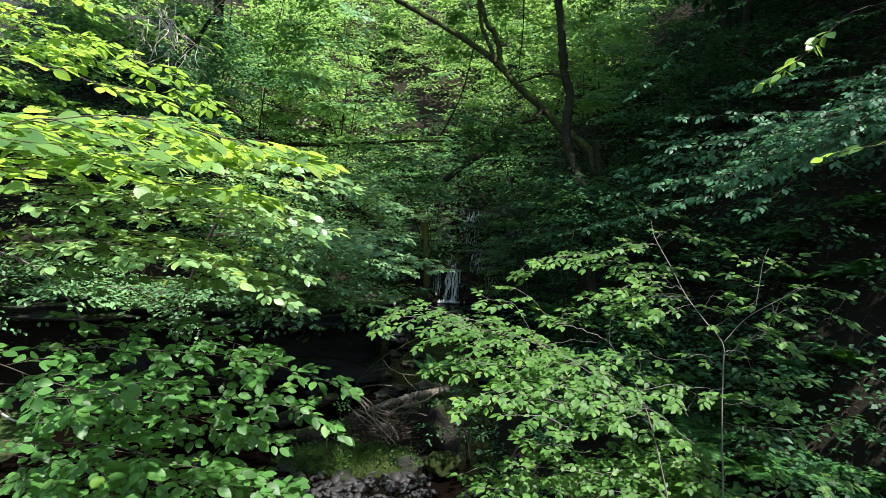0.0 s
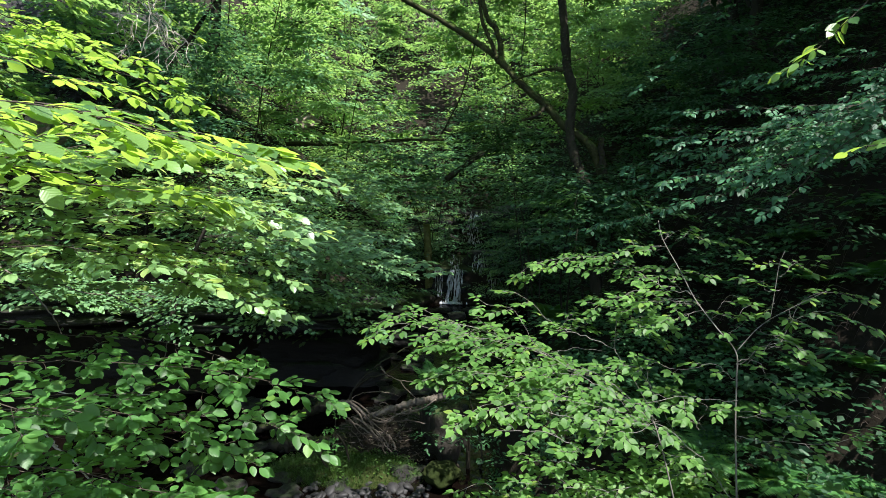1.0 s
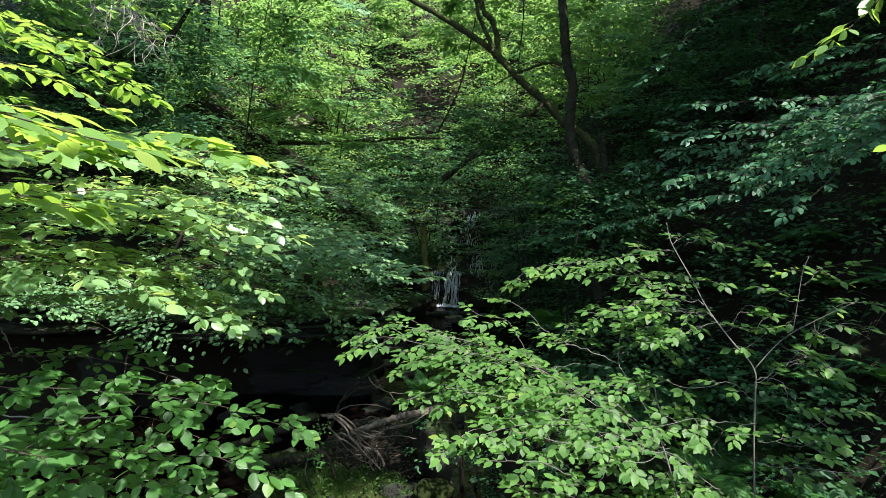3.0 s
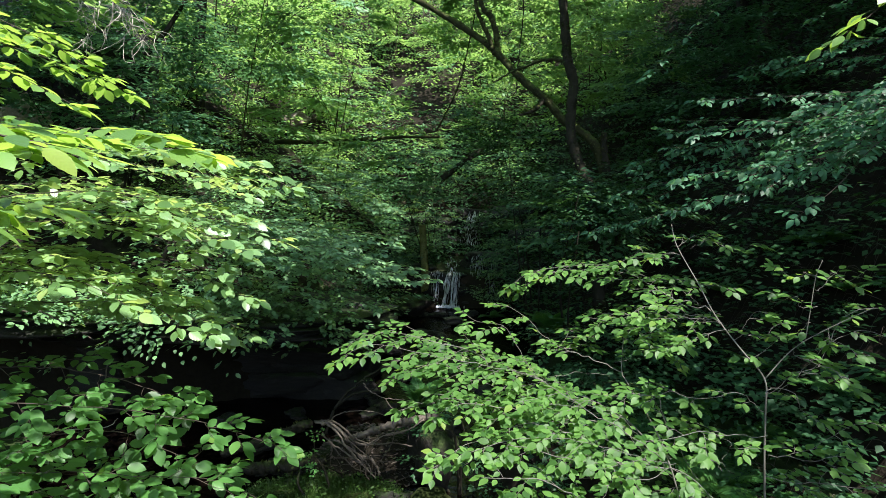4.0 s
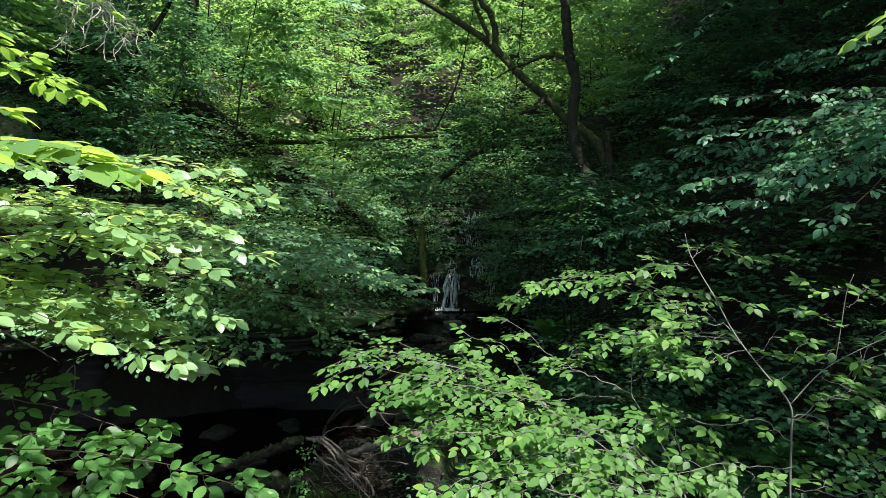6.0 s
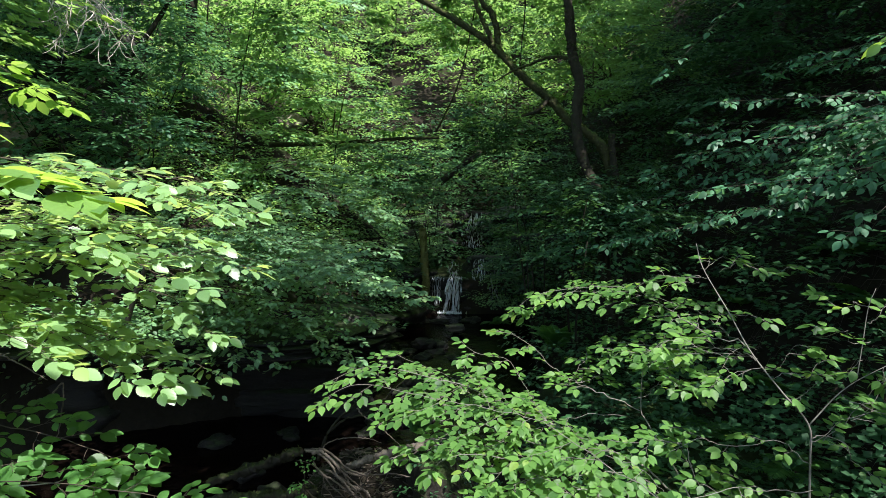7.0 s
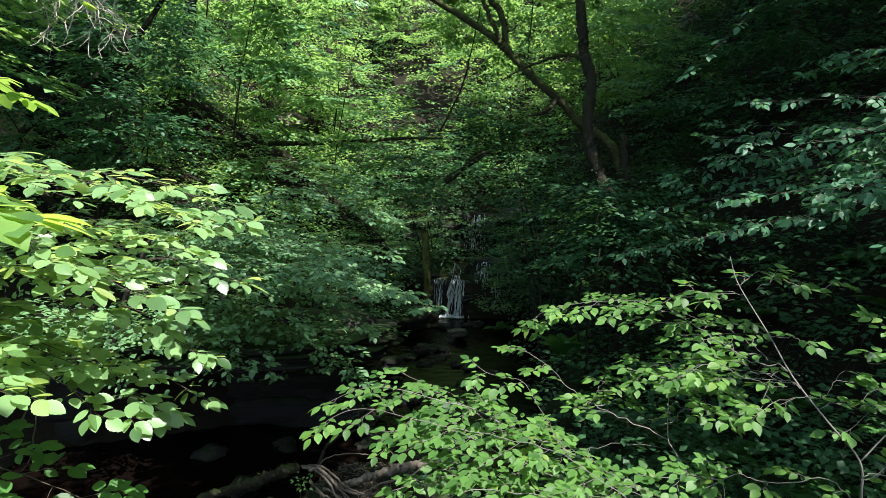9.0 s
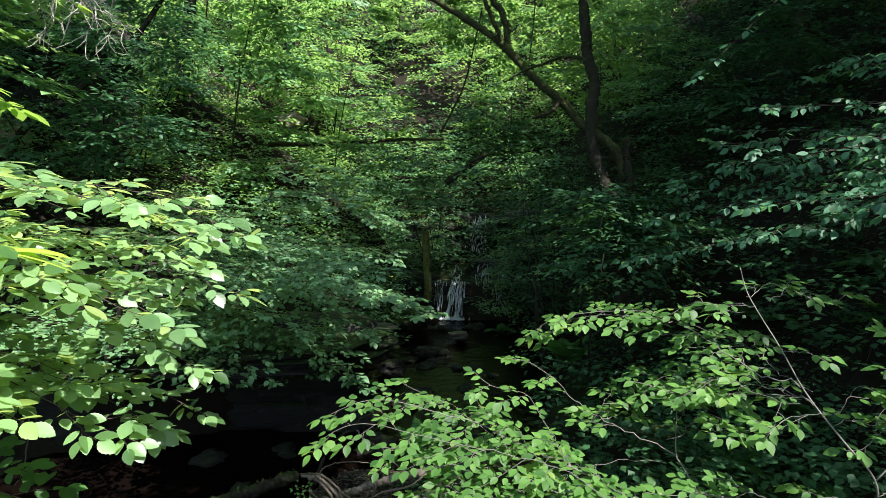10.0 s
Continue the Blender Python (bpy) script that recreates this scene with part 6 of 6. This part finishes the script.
dead_wood("dead_branch", "bent grey dead branches caught on the logs", [
    ([(-1.150, 6.368, 0.020), (-1.060, 6.350, 0.030), (-0.883, 6.303, -0.084), (-0.770, 6.306, -0.156), (-0.533, 6.312, -0.160)], 0.0181, 0.0090),
    ([(-1.098, 6.358, -0.171), (-0.901, 6.303, -0.243), (-0.647, 6.240, -0.382)], 0.0116, 0.0052),
    ([(-1.018, 6.360, -0.136), (-0.842, 6.305, -0.209), (-0.668, 6.240, -0.317), (-0.615, 6.241, -0.401)], 0.0103, 0.0052),
    ([(-0.743, 6.308, -0.274), (-0.622, 6.241, -0.284), (-0.561, 6.222, -0.348), (-0.521, 6.224, -0.439)], 0.0129, 0.0103),
    ([(-0.883, 6.303, -0.084), (-0.796, 6.306, -0.229), (-0.725, 6.278, -0.317)], 0.0116, 0.0052),
    ([(-0.740, 6.367, 0.020), (-0.687, 6.368, 0.040), (-0.620, 6.370, 0.001)], 0.0052, 0.0026)], WOOD_DEAD, "branch", 84)
dead_wood("dead_branch", "thin arching dead twig over the log", [
    ([(-1.097, 6.488, 0.001), (-1.043, 6.489, 0.070), (-0.887, 6.493, 0.119), (-0.656, 6.498, 0.122), (-0.506, 6.502, 0.076)], 0.0065, 0.0026)], WOOD_DEAD, "branch", 184)
dead_wood("dead_branch", "forked bare dark branch standing out of the log pile", [
    ([(-1.237, 6.875, -0.248), (-1.097, 6.878, 0.092), (-0.897, 6.882, 0.303), (-0.762, 6.945, 0.408), (-0.377, 7.144, 0.614)], 0.0181, 0.0065),
    ([(-1.096, 6.878, 0.071), (-0.936, 6.811, 0.210), (-0.688, 6.757, 0.297), (-0.520, 6.761, 0.447), (-0.310, 6.895, 0.626)], 0.0129, 0.0052)], BARK_DARK, "branch", 85)
dead_wood("dead_branch", "thin pale forked dead twig before the fern", [
    ([(-0.755, 6.495, 0.426), (-0.693, 6.497, 0.346), (-0.522, 6.501, 0.266), (-0.311, 6.507, 0.254)], 0.0077, 0.0039),
    ([(-0.522, 6.501, 0.266), (-0.474, 6.503, 0.191), (-0.398, 6.505, 0.124), (-0.309, 6.507, 0.044)], 0.0065, 0.0039)], WOOD_DEAD, "branch", 285)
def hanging_twigs():
    """A dead bleached branch with many bare forking twigs that hang down before the rock."""
    rng = np.random.default_rng(86)
    paths = [([(-3.9, 6.9, 5.4), (-3.85, 6.9, 4.95), (-3.83, 6.9, 4.5), (-3.95, 6.9, 4.12)], 0.014, 0.004)]
    for k in range(17):
        a = np.array([-4.15 + 0.038 * k + rng.normal(0, 0.04), 6.9 + rng.normal(0, 0.1), rng.uniform(4.50, 4.95)])
        d = np.array([rng.normal(0.03, 0.13), rng.normal(0, 0.08), -rng.uniform(0.35, 0.70)])
        m = a + d * 0.5 + (rng.normal(0, 0.09), 0, rng.normal(0, 0.05))
        paths.append(([a, (a + m) / 2 + rng.normal(0, 0.05, 3), m, (m + a + d) / 2 + rng.normal(0, 0.05, 3), a + d], rng.uniform(0.004, 0.007), 0.002))
        for f in range(2):
            e = m + (rng.normal(0, 0.16), rng.normal(0, 0.05), -rng.uniform(0.05, 0.28))
            paths.append(([m, (m + e) / 2 + rng.normal(0, 0.03, 3), e], 0.005, 0.002))
    dead_wood("dead_branch", "pale bare dead twigs hanging before the dark rock", paths, WOOD_PALE, "branch", 86)


hanging_twigs()


def dry_brush():
    """Brown dry roots and brushwood that hang from the slope high over the falls."""
    rng = np.random.default_rng(186)
    paths = []
    for k in range(30):
        a = np.array([-1.53 + rng.uniform(0, 1) * 1.40, 18.6 + rng.normal(0, 0.12), 10.09 + rng.normal(0, 0.12)])
        d = np.array([rng.normal(0.15, 0.22), rng.normal(0, 0.1), -rng.uniform(0.25, 0.75)])
        paths.append(([a, a + d * 0.5 + rng.normal(0, 0.06, 3), a + d], rng.uniform(0.008, 0.016), 0.004))
    dead_wood("dry_brush", "brown dry roots and brushwood hanging over the slope", paths, WOOD_DEAD, "brushwood", 187)


dry_brush()
dead_wood("root_log", "long rotten mossy log at the edge of the dark pool", [
    ([(-2.381, 6.800, -0.484), (-1.988, 6.750, -0.344), (-1.648, 6.650, -0.191), (-1.334, 6.500, -0.021)], 0.040, 0.050)], BARK_DARK, "log", 87, 0.2, moss=90)


def root_tangle():
    """Bent roots and thin branches that spill from the log down to the stream."""
    rng = np.random.default_rng(89)
    ob = thing("root_tangle", "tangle of bent bare roots spilling from the rotten log", "roots", at=(-1.037, 6.3, 0.0))
    for k, (pts, r) in enumerate([
        ([(-1.236, 6.420, 0.007), (-1.093, 6.360, 0.006), (-0.963, 6.300, -0.061), (-0.900, 6.280, -0.166), (-0.792, 6.260, -0.268), (-0.662, 6.240, -0.380), (-0.562, 6.220, -0.481)], 0.013),
        ([(-1.262, 6.450, 0.014), (-1.069, 6.380, 0.041), (-0.907, 6.300, 0.008), (-0.783, 6.260, -0.100), (-0.610, 6.240, -0.139), (-0.388, 6.260, -0.124), (-0.209, 6.280, -0.166)], 0.012),
        ([(-1.114, 6.360, -0.120), (-0.959, 6.300, -0.259), (-0.839, 6.280, -0.361), (-0.663, 6.250, -0.440)], 0.008),
        ([(-0.915, 6.300, -0.162), (-0.769, 6.260, -0.301), (-0.673, 6.240, -0.380), (-0.645, 6.220, -0.505)], 0.010),
        ([(-0.554, 6.300, 0.016), (-0.576, 6.240, -0.132), (-0.705, 6.220, -0.306), (-0.725, 6.220, -0.418)], 0.007),
        ([(-0.087, 6.330, 0.102), (-0.251, 6.280, 0.007), (-0.491, 6.260, -0.048), (-0.666, 6.240, -0.146)], 0.009),
        ([(-1.154, 6.380, -0.065), (-1.051, 6.320, -0.184), (-1.016, 6.300, -0.289), (-0.891, 6.260, -0.428)], 0.006),
        ([(-0.396, 6.300, 0.037), (-0.416, 6.260, -0.147), (-0.550, 6.240, -0.338), (-0.573, 6.220, -0.459)], 0.006),
        ([(-0.999, 6.330, -0.016), (-0.718, 6.220, -0.206), (-0.612, 6.200, -0.285), (-0.599, 6.200, -0.407)], 0.007)]):
        s = Soup()
        n = 9 * len(pts)
        p = smooth_path(pts, n) + rng.normal(0, 0.0025, (n, 3)) + 0.008 * np.sin(np.linspace(0, 14, n))[:, None] * rng.normal(0, 1, 3)
        tube(s, p, np.linspace(r, r * 0.5, n) * (1 + rng.normal(0, 0.07, n)), 7, 0.10, rng)
        part("root", rescale(s.mesh("root", WOOD_WET if k % 5 else WOOD_DEAD), ob.location), ob)
        for f in range(2):
            b = p[int(rng.uniform(0.2, 0.8) * n)]
            e = b + rng.normal(0, 1, 3) * (0.10, 0.03, 0.08) + (0.03, 0, -0.05)
            s = Soup()
            tube(s, smooth_path([b, (b + e) / 2 + rng.normal(0, 0.015, 3), e], 8), np.linspace(r * 0.4, 0.0015, 8), 5, 0.08, rng)
            part("rootlet", rescale(s.mesh("rootlet", WOOD_WET), ob.location), ob)


root_tangle()


def stick_litter():
    """Loose thin sticks and chips lying on and round the rotten logs."""
    rng = np.random.default_rng(88)
    for k in range(130):
        x, y = rng.uniform(-1.45, 0.0), rng.uniform(6.4, 7.2)
        a = rng.uniform(-0.9, 0.9)
        d = np.array([math.cos(a), math.sin(a), 0.1 * rng.normal()]) * rng.uniform(0.03, 0.11)
        s = Soup()
        tube(s, smooth_path([-d, rng.normal(0, 0.02, 3), d], 7), np.linspace(rng.uniform(0.004, 0.009), 0.002, 7), 5, 0.08, rng)
        ob = tagged(new("stick", s.mesh("stick", WOOD_WET if k % 5 else WOOD_DEAD)), "thin broken dead stick lying on the rotten logs", "stick", "sticks on the log pile")
        ob.location = (x, y, float(land(x, y)) + 0.015)


stick_litter()


def leaf_litter():
    """Dead brown leaves and bark crumbs lying over the soil between the logs."""
    rng = np.random.default_rng(188)
    k = 1500
    x, y = rng.uniform(-1.5, 0.35, k), rng.uniform(6.35, 7.4, k)
    s = Soup()
    place_blades(s, SMALL, np.stack([x, y, land(x, y) + rng.uniform(0.0, 0.02, k)], 1), rng.normal(0, 1, (k, 3)) * (1, 1, 0.3), UP + rng.normal(0, 0.5, (k, 3)), rng.uniform(0.02, 0.06, k))
    tagged(new("leaf_litter", s.mesh("leaf_litter", WOOD_WET)), "dead brown leaves and bark crumbs between the logs", "leaf litter", kind="stuff")


leaf_litter()


dead_wood("dead_branch", "pale dead twigs showing among the low leaves", [
    ([(-3.771, 4.234, 1.698), (-3.315, 4.246, 1.521), (-2.994, 4.255, 1.206), (-2.901, 4.258, 1.026)], 0.008, 0.003),
    ([(-3.157, 4.250, 1.591), (-2.859, 4.258, 1.417), (-2.609, 4.264, 1.374), (-2.275, 4.373, 1.388)], 0.006, 0.002),
    ([(-2.587, 4.265, 1.393), (-2.358, 4.271, 1.281), (-2.198, 4.275, 1.192)], 0.006, 0.002),
    ([(-2.219, 4.275, 1.033), (-2.107, 4.278, 1.170), (-2.127, 4.278, 0.897), (-2.172, 4.277, 0.806)], 0.005, 0.002)], WOOD_DEAD, "branch", 185)
dead_wood("dead_branch", "pale broken sticks among the low leaves", [
    ([(-3.326, 3.849, 0.528), (-3.077, 3.856, 0.406), (-2.747, 3.864, 0.430), (-2.622, 3.868, 0.328)], 0.009, 0.004),
    ([(-2.746, 3.864, 0.410), (-2.518, 3.871, 0.247), (-2.392, 3.874, 0.083)], 0.008, 0.004),
    ([(-2.792, 3.862, 0.822), (-2.584, 3.867, 0.721), (-1.974, 3.983, 0.702), (-1.847, 3.986, 0.767)], 0.006, 0.002),
    ([(-2.392, 3.874, 0.083), (-2.163, 3.881, -0.059), (-1.996, 3.885, -0.264)], 0.007, 0.004)], WOOD_PALE, "branch", 186)


def fern_frond(name, length, seed):
    rng = np.random.default_rng(seed)
    s = Soup()
    t = np.linspace(0, 1, 14)
    p = np.stack([0 * t, length * (0.25 * t + 0.62 * t ** 1.3) , length * (0.75 * t - 0.55 * t ** 2.2)], 1)
    tube(s, p, np.linspace(0.004, 0.001, 14), 4)
    pos, way, up, size = [], [], [], []
    for i in range(52):
        u = 0.12 + 0.87 * i / 52
        k = min(int(u * 13), 12)
        f = u * 13 - k
        q = p[k] * (1 - f) + p[k + 1] * f
        d = unit(p[k + 1] - p[k])
        w = length * 0.26 * math.sin(math.pi * (0.10 + 0.9 * u) ** 0.85)
        for sd in (-1, 1):
            pos.append(q)
            way.append(unit(np.array([sd, 0, -0.15]) + d * 0.45 + rng.normal(0, 0.06, 3)))
            up.append(unit(np.cross(np.array([1.0, 0, 0]), d) + rng.normal(0, 0.1, 3)))
            size.append(max(w, 0.012))
    v = np.array([[0, 0, 0], [0.07, 0.12, 0], [0.075, 0.5, 0], [0.0, 1, -0.06], [-0.075, 0.5, 0], [-0.07, 0.12, 0]])
    place_blades(s, (v, [np.array([[0, 1, 2, 3], [0, 3, 4, 5]])], v[:, :2]), np.array(pos), np.array(way), np.array(up), np.array(size))
    return s.mesh(name, LEAF_FERN)


FRONDS = [fern_frond("frond", 1.0, k) for k in range(4)]


def fern(at, size, count, seed, label="green fern with arching feathery fronds", lean=0.0, rise=0.0):
    rng = np.random.default_rng(seed)
    ob = thing("fern", label, "fern", "ferns", at=at)
    for k in range(count):
        f = part("frond", FRONDS[k % 4], ob)
        f.matrix_basis = pose(0, 0, 0, rise + rng.uniform(-16, 14), rng.uniform(-8, 8), 360 * k / count + rng.uniform(-20, 20) + lean) @ Matrix.Scale(size * rng.uniform(0.75, 1.15), 4)


fern((-0.163, 6.581, 0.116), 0.44, 9, 91, "dark green fern growing from the end of the rotten log", rise=36)
fern((1.50, 8.15, 0.72), 0.62, 13, 92, "bright green fern on the bank beside the pool", rise=24)
fern((2.465, 5.297, -0.103), 0.6, 10, 93)
fern((2.797, 5.006, -0.250), 0.6, 10, 94)
fern((3.199, 4.916, -0.256), 0.7, 9, 95)
fern((3.462, 4.723, -0.412), 0.6, 9, 96)
fern((0.929, 8.641, -0.518), 0.35, 8, 97)
for k, (x, y, size) in enumerate([(3.9, 5.2, 0.55), (4.3, 5.6, 0.6), (4.0, 6.1, 0.5), (4.5, 5.0, 0.55), (3.6, 5.7, 0.5), (4.7, 6.0, 0.6), (3.5, 4.4, 0.55), (4.2, 6.7, 0.55), (3.9, 4.6, 0.5), (3.3, 6.4, 0.5), (4.9, 5.4, 0.55), (3.0, 5.7, 0.45), (3.4, 7.3, 0.5), (2.6, 6.3, 0.45)]):
    fern((x, y, float(land(x, y)) + 0.02), size, 8, 300 + k, "dark green fern hanging from the steep earth bank")
fern((1.1, 13.742, 0.30), 0.5, 8, 98)


def low_herbs():
    """Patches of small-leaved herbs on the near ground below the sapling."""
    rng = np.random.default_rng(99)
    s = Soup()
    for k in range(120):
        x, y = rng.uniform(0.45, 4.2), rng.uniform(4.6, 7.8)
        leafy_cloud(s, rng, (x, y, float(land(x, y)) + 0.12), (0.25, 0.25, 0.16), 5, 0.05, per=14, spread=0.2, blade=KITE)
    tagged(new("low_herbs", s.mesh("low_herbs", LEAF_IVY_SHADED)), "low small-leaved herbs on the ground beside the stream", "herbs", kind="stuff")


low_herbs()


def dead_fronds():
    """Withered stalks, roots and grass that hang down the steep bank."""
    rng = np.random.default_rng(98)
    s = Soup()
    for k in range(1100):
        x, y = rng.uniform(2.6, 6.4), rng.uniform(3.4, 9.0)
        z = float(land(x, y))
        if z < float(land(1.5, y)) + 0.3:
            continue
        top = np.array([x, y, z + 0.05])
        ln = rng.uniform(0.12, 0.45)
        side = rng.normal(0, 0.25)
        p = smooth_path([top, top + (-0.35 * ln, side * ln, 0.10 * ln), top + (-0.75 * ln, 1.6 * side * ln, -0.75 * ln)], 5)
        tube(s, p, np.linspace(0.0035, 0.0012, 5), 3)
    tagged(new("dead_fronds", s.mesh("dead_fronds", WOOD_WET)), "withered brown stalks and roots hanging down the bank", "dead plants", kind="stuff")


dead_fronds()
